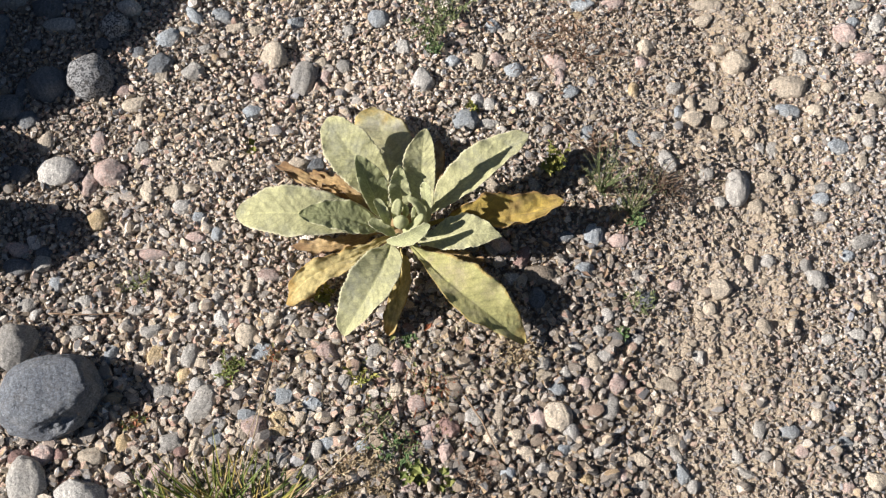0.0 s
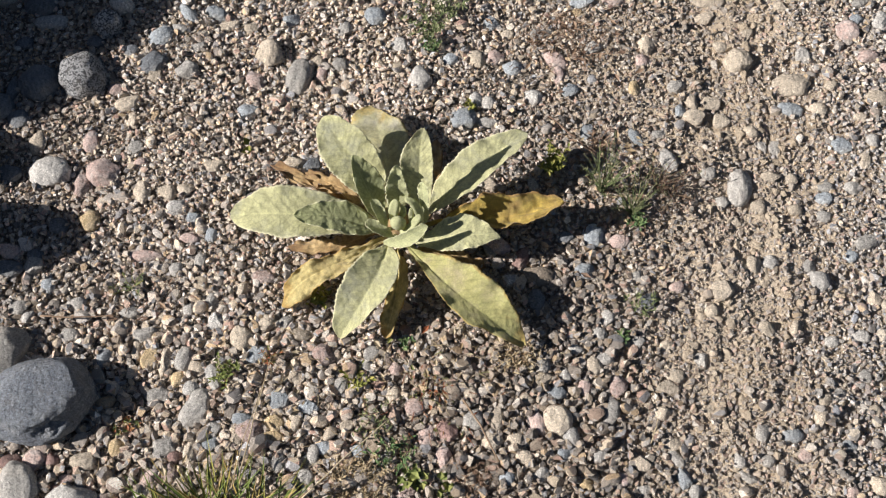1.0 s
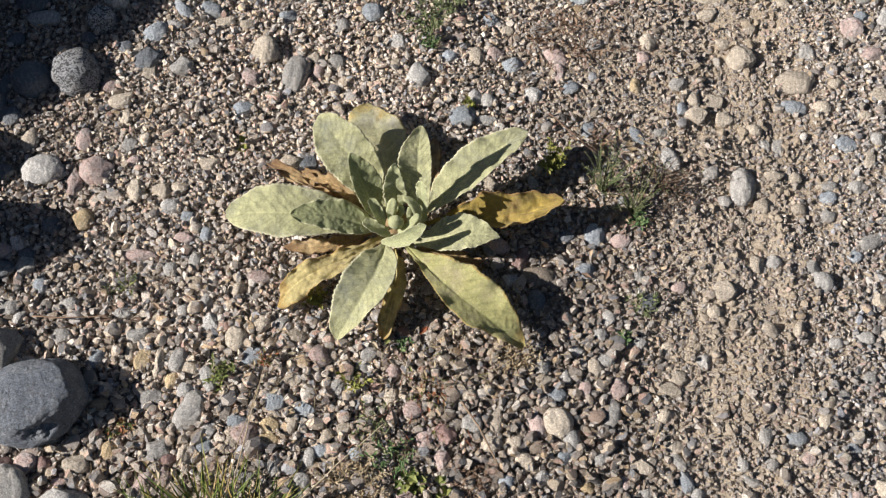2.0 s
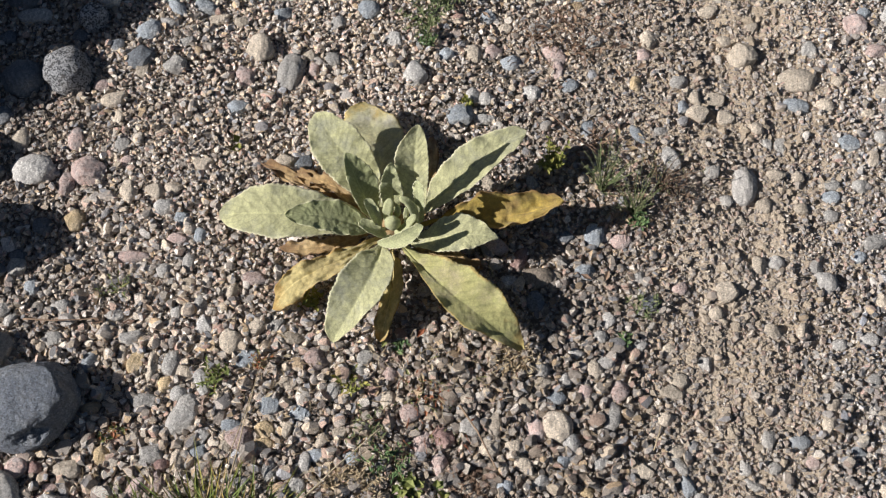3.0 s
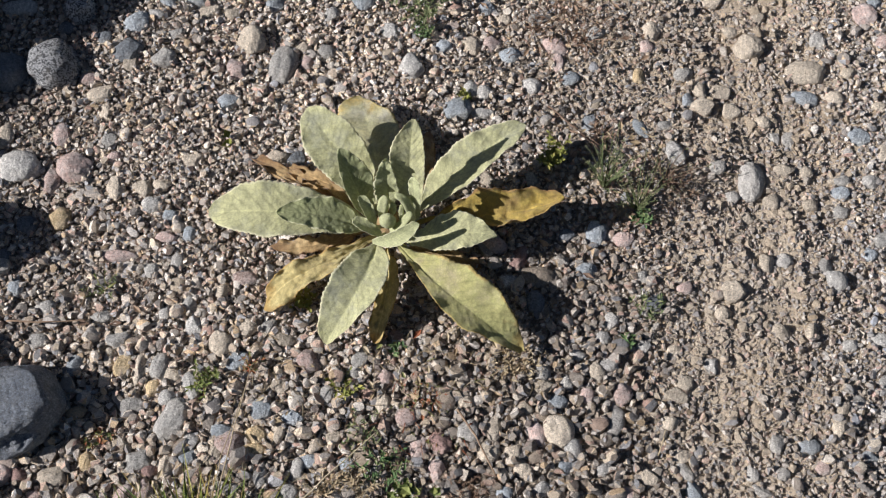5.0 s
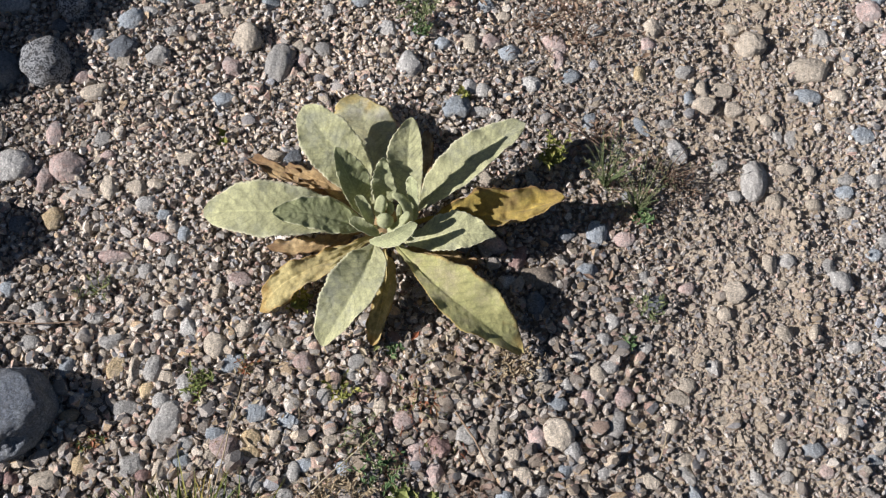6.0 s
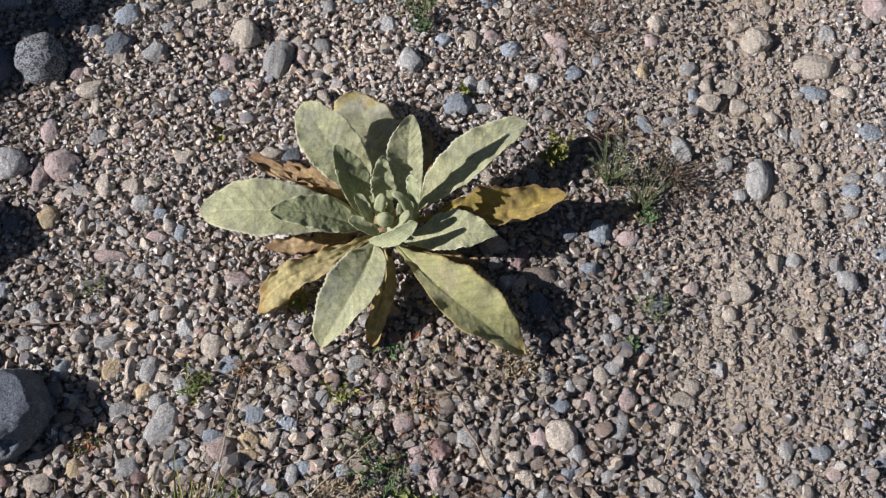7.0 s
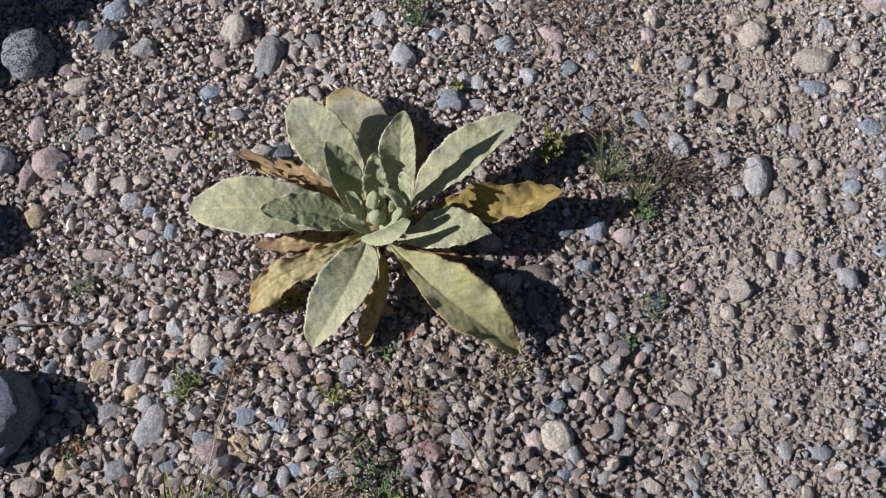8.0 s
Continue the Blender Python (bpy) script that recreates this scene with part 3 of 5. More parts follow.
stone(-0.332, -0.224, 0.036, 0.023, "grey")
stone(-0.218, -0.353, 0.024, 0.020, "grey")
stone(-0.299, -0.311, 0.021, 0.021, "red")
stone(-0.330, -0.342, 0.032, 0.037, "pink", -20)
stone(-0.304, -0.334, 0.024, 0.031, "pink")
stone(-0.443, -0.342, 0.021, 0.015, "pink")
stone(-0.453, -0.354, 0.021, 0.017, "red")
stone(-0.532, -0.111, 0.020, 0.025, "pale")
stone(-0.223, -0.071, 0.024, 0.022, "tan")
stone(-0.267, -0.089, 0.021, 0.027, "grey")
stone(-0.299, -0.101, 0.017, 0.023, "grey")
stone(-0.385, -0.102, 0.031, 0.018, "grey")
stone(-0.326, -0.036, 0.023, 0.026, "grey")
stone(-0.289, -0.027, 0.021, 0.028, "grey")
stone(-0.005, -0.223, 0.022, 0.026, "tan")
stone(-0.042, -0.182, 0.023, 0.021, "grey")
stone(-0.067, -0.267, 0.021, 0.019, "tan")
stone(-0.090, -0.279, 0.020, 0.022, "tan")
stone(-0.050, -0.302, 0.023, 0.019, "blue")
stone(-0.138, -0.263, 0.021, 0.031, "tan")
stone(-0.193, -0.334, 0.024, 0.017, "grey")
stone(-0.026, -0.333, 0.024, 0.022, "grey")
stone(-0.011, -0.310, 0.021, 0.017, "grey")
stone(0.013, -0.356, 0.027, 0.022, "pink")
stone(-0.123, -0.338, 0.024, 0.025, "grey")
stone(-0.002, -0.190, 0.022, 0.023, "pink")
stone(0.465, -0.071, 0.038, 0.033, "tan", 0, 0.7)
stone(0.611, -0.053, 0.031, 0.033, "pale", 0, 0.8)
stone(0.601, -0.032, 0.023, 0.026, "grey")
stone(0.542, -0.025, 0.030, 0.026, "pale")
stone(0.517, -0.030, 0.023, 0.029, "tan")
stone(0.688, -0.082, 0.026, 0.024, "tan")
stone(0.527, -0.126, 0.027, 0.025, "tan")
stone(0.566, -0.127, 0.019, 0.027, "tan")
stone(0.222, -0.261, 0.042, 0.045, "tan", 20, 0.6)
stone(0.222, -0.222, 0.031, 0.023, "blue", -10)
stone(0.207, -0.201, 0.033, 0.023, "tan")
stone(0.277, -0.183, 0.023, 0.032, "tan")
stone(0.309, -0.212, 0.028, 0.033, "pink")
stone(0.297, -0.250, 0.025, 0.042, "grey", -20)
stone(0.380, -0.212, 0.032, 0.021, "tan", -15)
stone(0.392, -0.197, 0.027, 0.021, "tan", 15)
stone(0.367, -0.250, 0.023, 0.021, "tan")
stone(0.376, -0.292, 0.026, 0.019, "tan")
stone(0.382, -0.310, 0.018, 0.036, "grey", 25)
stone(0.334, -0.319, 0.031, 0.024, "tan")
stone(0.502, -0.279, 0.023, 0.026, "grey")
stone(0.543, -0.281, 0.029, 0.022, "blue")
stone(0.584, -0.257, 0.023, 0.033, "tan", -15)
stone(0.592, -0.233, 0.026, 0.021, "tan")
stone(0.467, -0.316, 0.018, 0.024, "grey")
stone(0.506, -0.315, 0.021, 0.019, "grey")
stone(0.299, -0.113, 0.022, 0.027, "grey", -25)
stone(0.286, -0.137, 0.022, 0.021, "grey")
stone(0.358, -0.087, 0.026, 0.027, "dark")
stone(0.448, -0.101, 0.022, 0.023, "tan")
stone(0.345, -0.049, 0.022, 0.020, "grey")
stone(0.401, -0.067, 0.022, 0.020, "pink")
stone(0.270, -0.043, 0.031, 0.026, "blue")
stone(0.198, -0.088, 0.027, 0.034, "dark")
stone(0.162, -0.057, 0.026, 0.022, "pale")
stone(0.239, -0.282, 0.023, 0.028, "pale")
stone(0.230, -0.307, 0.021, 0.021, "blue")
stone(0.262, -0.214, 0.020, 0.023, "pink")
stone(0.203, -0.185, 0.023, 0.023, "grey")
stone(0.252, -0.160, 0.024, 0.020, "pale")
stone(0.292, -0.172, 0.027, 0.021, "grey")
stone(0.391, -0.340, 0.019, 0.032, "blue", 20)
stone(0.405, -0.356, 0.021, 0.019, "pale")
stone(0.193, -0.263, 0.028, 0.038, "pink")
stone(0.165, -0.286, 0.026, 0.019, "tan")
stone(0.138, -0.259, 0.023, 0.036, "tan")
stone(0.106, -0.259, 0.029, 0.033, "grey")
stone(0.089, -0.130, 0.017, 0.025, "tan")
stone(0.129, -0.287, 0.034, 0.029, "tan")
stone(0.102, -0.341, 0.026, 0.024, "tan")
stone(0.652, -0.347, 0.034, 0.027, "tan")
stone(0.612, -0.358, 0.022, 0.017, "pink")
stone(0.476, -0.337, 0.031, 0.015, "grey", -30)
stone(0.622, -0.293, 0.023, 0.019, "blue")
stone(0.182, -0.230, 0.021, 0.021, "tan")
stone(0.155, -0.181, 0.022, 0.019, "grey")
stone(0.235, -0.197, 0.022, 0.021, "grey")
stone(0.342, -0.147, 0.022, 0.020, "grey")
stone(0.382, -0.151, 0.024, 0.020, "tan")
stone(0.429, -0.172, 0.022, 0.025, "grey")
stone(0.431, -0.245, 0.023, 0.019, "tan")
stone(0.557, -0.308, 0.021, 0.019, "pink")
stone(0.616, -0.221, 0.025, 0.018, "grey")
stone(0.659, -0.196, 0.022, 0.023, "grey")
stone(0.664, -0.245, 0.021, 0.019, "tan")
stone(0.618, -0.146, 0.022, 0.020, "grey")
stone(0.660, -0.138, 0.025, 0.020, "grey")
stone(0.661, -0.015, 0.024, 0.020, "blue")
stone(0.277, -0.309, 0.023, 0.021, "grey")
stone(0.306, -0.340, 0.024, 0.020, "pink")
stone(0.336, -0.355, 0.022, 0.019, "grey")
stone(0.259, -0.348, 0.021, 0.020, "ochre")
stone(0.198, -0.333, 0.024, 0.022, "grey")
stone(0.176, -0.310, 0.024, 0.021, "tan")
stone(0.152, -0.340, 0.022, 0.020, "blue")
stone(-0.488, -0.235, 0.155, 0.122, "dark", 10, 0.62)

# unseen rocks, added beside the view to throw shade over its edge
for rx, ry, rw, rl, rh, rk in (
    (-0.855, 0.45, 0.34, 0.40, 1.40, "dark"), (-0.80, 0.235, 0.24, 0.16, 1.54, "grey"), (-0.745, 0.125, 0.13, 0.12, 1.4, "grey"), (-0.92, 0.66, 0.36, 0.26, 1.3, "grey"),
    (-0.725, 0.0, 0.15, 0.13, 1.8, "grey"), (-1.20, 0.30, 0.28, 0.30, 0.9, "dark"), (-1.00, 0.0, 0.20, 0.16, 0.9, "tan"),
):
    stone(rx, ry, rw, rl, rk, 0, rh)

# ---- the mullein rosette ----
plant = tagged(new("mullein_plant"), "grey-green felted mullein rosette with yellowing outer leaves in gravel", "plant")
LEAF_LABEL = {"faded": "faded old leaf with pale patches and ragged yellow tip", "green": "", "inner": "greener inner felted leaf", "young": "young upright felted leaf", "yellowing": "yellowing outer leaf with wavy edge", "dying": "yellow and brown withering leaf", "golden": "golden yellow dying leaf with brown edge", "dead": "dead brown curled leaf"}
leaf_count = 0


CROWN = Vector((0.006, 0.008, 0.030))
STATIONS = (0.04, 0.20, 0.36, 0.52, 0.68, 0.82, 0.93)


def along_spine(spine, t):
    """A point of the smooth line through four evenly spread points."""
    a, b, c, d = spine
    u, v, w = t - 1 / 3, t - 2 / 3, t - 1
    return a * (-4.5 * u * v * w) + b * (13.5 * t * v * w) + c * (-13.5 * t * u * w) + d * (4.5 * t * u * v)


def leaf(spine, left, right, kind="green", roll=0, cup=0.1, curl=0.0, wave=0.0015):
    """One leaf along a bent spine, with the half widths of its two sides in millimetres from base to tip.
    cup lifts both halves off the midrib, curl rolls the rims in (radians at the rim), wave ripples them;
    the blade is quilted between sunken veins, has a scalloped rim and thickness, and a stalk down to the crown."""
    global leaf_count
    leaf_count += 1
    r = random.Random(leaf_count * 17)
    spine = [Vector(p) for p in spine]
    flat = Vector((spine[3].x - spine[0].x, spine[3].y - spine[0].y, 0)).normalized()
    side0 = Vector((flat.y, -flat.x, 0))
    small = kind == "young"
    withered = kind in ("dead", "dying", "golden")
    ragged = withered or kind in ("yellowing", "faded")
    rows, cols, thick = (36, 16, 0.0020) if small else (80, 24, 0.0012)
    length = sum((along_spine(spine, (i + 1) / 12) - along_spine(spine, i / 12)).length for i in range(12))
    fine = np.linspace(0, 1, 201)
    sides = []
    for widths in (left, right):
        w = np.interp(fine, (0, *STATIONS, 1), (widths[0] * 0.6, *widths, 0)) / 1000
        # a round end: the last stretch falls off like a circle
        w = np.where(fine > 0.93, widths[-1] / 1000 * np.sqrt(np.clip((1 - fine) / 0.07, 0, 1)), w)
        w = np.convolve(np.pad(w, 4, mode="edge"), np.ones(9) / 9, "valid")
        sides.append(w)
    ph = [r.uniform(0, 6.28) for _ in range(6)]
    scallops = length / 0.0075 * 6.283
    bm = bmesh.new()
    uv = bm.loops.layers.uv.new("UVMap")
    sheets = ([], [])
    where = {}
    stalk = 8
    for i in range(-stalk, rows + 1):
        u = max(0, i) / rows
        t = 1 - (1 - u) ** 1.25
        c = along_spine(spine, t)
        ahead = (along_spine(spine, min(t + 0.01, 1)) - along_spine(spine, max(t - 0.01, 0))).normalized()
        if i < 0:
            k = (i + stalk) / stalk
            c = CROWN.lerp(spine[0], k)
            ahead = (ahead * k + (spine[0] - CROWN).normalized() * (1 - k)).normalized()
        side = (side0 - ahead * side0.dot(ahead)).normalized()
        up = side.cross(ahead)
        lw, rw = np.interp(t, fine, sides[0]), np.interp(t, fine, sides[1])
        if i < 0:
            lw = 0.004 * (1 - k) + lw * k
            rw = 0.004 * (1 - k) + rw * k
        for j in range(cols + 1):
            v = 2 * j / cols - 1
            edge = abs(v) ** 3
            sgn = 0 if v > 0 else 1
            half = rw if v > 0 else lw
            lateral = half * v
            lift = cup * half * (0.45 * v * v + 0.55 * abs(v))
            if curl:
                bend = curl * (0.35 + 0.65 * math.sin(math.pi * min(t * 1.05, 1)))
                lateral = half * math.sin(v * bend) / math.sin(bend)
                lift += half * (1 - math.cos(v * bend)) / math.sin(bend)
            lateral *= 1 + edge * ((0.075 if small and wave > 0.002 else 0.022) * math.sin(scallops * t + ph[2 + sgn]) + (0.05 if ragged else 0.018) * math.sin(29 * t + ph[4 + sgn]))
            lift += edge * wave * (math.sin(24 * t + ph[2 + sgn]) + 0.6 * math.sin(43 * t + ph[4 + sgn]))
            lift -= math.tan(radians(roll)) * lateral
            deep = min(1, half / 0.02)
            lift -= 0.0022 * deep * math.exp(-((v / 0.10) ** 2)) * (1 - t)
            here = Vector((c.x + side.x * lateral, c.y + side.y * lateral, c.z + leaf_count))
            lift -= 0.0005 * deep * max(0, math.sin(88 * (t - abs(v) * 0.175 + 0.05 * noise.noise(here * 30)))) ** 3 * (1 - v * v) * min(1, 4 * abs(v))
            lift += deep * (0.0006 * noise.noise(here * 42) + 0.0005 * noise.noise(here * 130) + 0.0006 * noise.noise(here * 270))
            if withered:
                lift += deep * (0.006 * noise.noise(Vector((t * 5, v * 1.6, leaf_count * 3.3))) + 0.004 * noise.noise(Vector((t * 13, v * 3.5, leaf_count * 5.1))) + 0.002 * noise.noise(here * 160))
            p = c + side * lateral + up * lift
            p.z = max(p.z, 0.004, float(ground_z(p.x, p.y)) + 0.004)
            body = thick * (1 - 0.6 * edge) * (1 + 1.2 * (1 - t) * math.exp(-((v / 0.2) ** 2)))
            for s, sheet in enumerate(sheets):
                vert = bm.verts.new(p - up * body * s)
                sheet.append(vert)
                where[vert] = (t, j / cols)
    w = cols + 1
    last = rows + stalk

    def face(*vs):
        f = bm.faces.new(vs)
        for loop in f.loops:
            loop[uv].uv = where[loop.vert]

    for i in range(last):
        for j in range(cols):
            q = (i * w + j, i * w + j + 1, (i + 1) * w + j + 1, (i + 1) * w + j)
            face(*[sheets[0][k] for k in q])
            face(*[sheets[1][k] for k in reversed(q)])
        for j0, flip in ((0, False), (cols, True)):
            q = [sheets[0][i * w + j0], sheets[0][(i + 1) * w + j0], sheets[1][(i + 1) * w + j0], sheets[1][i * w + j0]]
            face(*(reversed(q) if flip else q))
    for i0, flip in ((0, True), (last, False)):
        for j in range(cols):
            q = [sheets[0][i0 * w + j], sheets[0][i0 * w + j + 1], sheets[1][i0 * w + j + 1], sheets[1][i0 * w + j]]
            face(*(reversed(q) if flip else q))
    bmesh.ops.recalc_face_normals(bm, faces=bm.faces[:])
    blade_ob = part("leaf", bm, LEAF[kind], plant, LEAF_LABEL[kind])
    if not small and not withered:
        # the raised midrib under the blade
        line = []
        for i in range(15):
            t = i / 16
            ahead = (along_spine(spine, t + 0.01) - along_spine(spine, max(t - 0.01, 0))).normalized()
            side = (side0 - ahead * side0.dot(ahead)).normalized()
            line.append((along_spine(spine, t) - side.cross(ahead) * 0.0036, 0.0022 * (1 - t) + 0.0004))
        under = bmesh.new()
        ruv = under.loops.layers.uv.new("UVMap")
        rings = []
        for i, (p, r0) in enumerate(line):
            d = (line[min(i + 1, 14)][0] - line[max(i - 1, 0)][0]).normalized()
            s = d.cross(Vector((0, 0, 1))).normalized()
            n = s.cross(d)
            rings.append([under.verts.new(p + (s * math.cos(1.0472 * k) + n * math.sin(1.0472 * k)) * r0) for k in range(6)])
        for a1, b1 in zip(rings, rings[1:]):
            for k in range(6):
                under.faces.new((a1[k], a1[(k + 1) % 6], b1[(k + 1) % 6], b1[k]))
        under.faces.new(rings[0][::-1])
        under.faces.new(rings[-1])
        for f in under.faces:
            for loop in f.loops:
                loop[ruv].uv = (0.5, 0.5)
        part("midrib", under, LEAF[kind], blade_ob, "paler raised midrib")
    return blade_ob


# withered outer leaves, then the green ones from the ground up to the heart
leaf(((-0.005, 0.047, 0.020), (-0.015, 0.092, 0.045), (-0.027, 0.147, 0.050), (-0.044, 0.211, 0.040)), (8, 30, 36.6, 42.5, 47, 46, 34.8), (6, 24.5, 31.3, 38.5, 43, 34.5, 12), kind="faded", roll=4, cup=0.05, wave=0.004)
leaf(((-0.036, 0.027, 0.030), (-0.081, 0.053, 0.045), (-0.132, 0.080, 0.045), (-0.193, 0.117, 0.030)), (3.3, 3.4, 4.3, 7.3, 10.5, 9.4, 2.7), (3.5, 11.3, 16.5, 12, 11, 11.3, 8.2), kind="dead", roll=8, curl=1.1, wave=0.006)
leaf(((-0.039, 0.037, 0.040), (-0.072, 0.061, 0.055), (-0.106, 0.078, 0.055), (-0.149, 0.101, 0.035)), (3.4, 10.1, 12, 12.1, 11.6, 10.4, 6.6), (0.8, 4.5, 5.8, 8.5, 8.6, 5.9, 5.8), kind="dead", roll=-20, curl=1.2, wave=0.006)
leaf(((-0.035, 0.009, 0.030), (-0.073, -0.008, 0.033), (-0.114, -0.014, 0.030), (-0.161, -0.009, 0.018)), (3.6, 8.3, 8.2, 8.6, 9.5, 9.7, 6.3), (4, 9.7, 13.2, 15.2, 15.2, 12.3, 8), kind="dead", roll=-8, cup=-0.5, wave=0.005)
leaf(((-0.030, -0.010, 0.035), (-0.075, -0.043, 0.050), (-0.122, -0.065, 0.045), (-0.165, -0.099, 0.012)), (6, 11, 18.9, 20.7, 23.3, 24.9, 18), (7, 15.8, 16.9, 16.6, 20.9, 17.4, 11.2), kind="dying", roll=4, cup=0.25, wave=0.0045)
leaf(((-0.002, -0.021, 0.030), (-0.000, -0.066, 0.032), (-0.006, -0.106, 0.027), (-0.017, -0.145, 0.012)), (4.2, 13.6, 16.7, 16.2, 12.8, 9.3, 9.4), (2.7, 9.8, 11.2, 12.1, 14, 13.7, 9.3), kind="dying", roll=25, cup=0.6, wave=0.004)
leaf(((0.058, 0.024, 0.035), (0.116, 0.022, 0.047), (0.176, 0.025, 0.058), (0.234, 0.036, 0.080)), (4.8, 16, 25.7, 26, 19.6, 21.5, 12.7), (2.5, 10.3, 18.9, 21.6, 20.2, 13.3, 8), kind="golden", roll=14, curl=1.42, wave=0.004)
leaf(((0.025, -0.018, 0.030), (0.055, -0.026, 0.032), (0.090, -0.034, 0.026), (0.127, -0.040, 0.014)), (4, 9, 13, 15, 14, 11, 6), (4, 8, 12, 14, 13, 10, 6), kind="dead", cup=0.4, wave=0.006)
leaf(((0.041, 0.027, 0.030), (0.046, 0.070, 0.034), (0.051, 0.118, 0.028), (0.055, 0.168, 0.014)), (4, 8, 11, 12, 12, 10, 6), (4, 8, 11, 12, 12, 10, 6), kind="dead", cup=0.4, wave=0.006)
leaf(((0.016, -0.018, 0.040), (0.064, -0.074, 0.055), (0.117, -0.121, 0.060), (0.175, -0.164, 0.032)), (7, 23.7, 39.8, 43.6, 42.6, 31.2, 19.9), (5.1, 8.9, 18.4, 27, 27.9, 14.6, 7.9), kind="yellowing", roll=-6, cup=0.32, wave=0.0035)
leaf(((-0.014, -0.016, 0.045), (-0.026, -0.065, 0.062), (-0.048, -0.110, 0.062), (-0.078, -0.153, 0.036)), (9, 24.2, 29, 28.2, 20.6, 14.9, 7.7), (7.6, 28.1, 35.7, 38.6, 35.6, 28.9, 18.5), roll=2, cup=0.28)
leaf(((-0.027, 0.014, 0.052), (-0.090, 0.014, 0.074), (-0.159, 0.015, 0.083), (-0.236, 0.017, 0.070)), (8.3, 24.4, 28, 34.9, 37.1, 29.3, 19.9), (6.7, 22.4, 30.2, 38, 41.4, 37.5, 22), roll=-4, cup=0.08)
leaf(((0.044, 0.033, 0.045), (0.088, 0.067, 0.068), (0.134, 0.107, 0.078), (0.186, 0.145, 0.078)), (6, 28.9, 32.6, 35.9, 30.8, 22.7, 13.8), (4.6, 14.4, 21.4, 24.2, 20.7, 21, 12.4), roll=-8, cup=0.22, wave=0.0022)
leaf(((-0.026, 0.049, 0.050), (-0.052, 0.081, 0.080), (-0.079, 0.115, 0.100), (-0.107, 0.153, 0.110)), (10, 24, 31.8, 35.6, 35.8, 28.6, 19.1), (9.6, 27.3, 32.5, 33.7, 31.2, 23.8, 15.1), roll=-15, cup=0.12)
leaf(((0.031, -0.018, 0.048), (0.068, -0.012, 0.062), (0.106, -0.011, 0.070), (0.145, -0.015, 0.068)), (10.9, 18, 27.6, 31.8, 27.5, 17.7, 7.7), (4.9, 17.4, 23.9, 24.4, 22.4, 14.9, 6.3), roll=-2, cup=0.12)
leaf(((-0.034, 0.002, 0.058), (-0.068, 0.008, 0.074), (-0.105, 0.011, 0.087), (-0.142, 0.006, 0.095)), (10.1, 19.2, 21.8, 21.8, 20.3, 16.6, 11.3), (5.9, 19.3, 25.4, 24.2, 18.9, 13.6, 7.7), kind="inner", roll=-4, cup=0.15)
leaf(((-0.025, 0.017, 0.055), (-0.036, 0.038, 0.080), (-0.050, 0.062, 0.103), (-0.062, 0.087, 0.120)), (4.2, 12.9, 15.3, 15.5, 12.6, 8.4, 4.9), (5.5, 15.6, 23.2, 27.2, 23.8, 17.1, 10.3), kind="inner", roll=14, cup=0.22)
leaf(((0.032, 0.015, 0.055), (0.031, 0.046, 0.090), (0.032, 0.077, 0.125), (0.037, 0.110, 0.157)), (3.8, 14.6, 21.1, 26.2, 27.8, 21.5, 11.6), (9.7, 15.8, 18.2, 19.6, 18.6, 15.5, 9.6), roll=2, cup=0.25)
leaf(((0.001, 0.026, 0.065), (0.001, 0.038, 0.090), (-0.000, 0.052, 0.113), (-0.000, 0.067, 0.131)), (4, 12.8, 17, 16.9, 13.7, 9.6, 5.2), (4, 13.7, 15.5, 13.8, 11.1, 8.2, 5.4), kind="young", roll=8, cup=0.3, wave=0.0022)
leaf(((0.040, 0.009, 0.072), (0.039, 0.016, 0.098), (0.037, 0.026, 0.120), (0.037, 0.038, 0.136)), (3, 5, 5.7, 6.4, 7, 7, 6), (3, 4.5, 5.1, 6.4, 7.1, 7.3, 6.5), kind="young", roll=-40, cup=0.3, wave=0.0022)
leaf(((-0.016, -0.003, 0.074), (-0.020, 0.004, 0.090), (-0.026, 0.013, 0.103), (-0.033, 0.024, 0.111)), (3, 5.9, 6.9, 7.8, 7.4, 7, 6), (3, 5.5, 6.6, 7.7, 7.6, 7.1, 5.4), kind="young", roll=10, curl=1.1, wave=0.001)
leaf(((-0.007, -0.014, 0.068), (-0.017, -0.012, 0.079), (-0.030, -0.008, 0.088), (-0.043, -0.003, 0.095)), (3, 5.3, 8.3, 8.5, 9, 7.2, 6), (3, 5.9, 6.8, 8, 8.9, 8.4, 6.9), kind="young", curl=0.9, wave=0.0008)
leaf(((-0.019, -0.023, 0.066), (0.003, -0.026, 0.082), (0.023, -0.022, 0.096), (0.043, -0.014, 0.108)), (3.5, 5, 5.2, 5, 5, 5, 4.5), (2.5, 7, 10.5, 12.5, 11.5, 8, 4.5), kind="young", roll=40, curl=1.0, wave=0.0008)

# the closed heart of the rosette: a felted bud on the short crown
def lump(name, x, y, z, w, l, h, material, label, seed, parent):
    bm = bmesh.new()
    bmesh.ops.create_icosphere(bm, subdivisions=3, radius=1)
    for v in bm.verts:
        p = v.co.copy()
        p *= 1 + 0.10 * noise.noise(p * 1.7 + Vector((seed, 0, 0)))
        v.co = Vector((x + p.x * w, y + p.y * l, z + p.z * h))
    uv = bm.loops.layers.uv.new("UVMap")
    for f in bm.faces:
        for loop in f.loops:
            loop[uv].uv = (0.5, 0.3)
    return part(name, bm, material, parent, label)


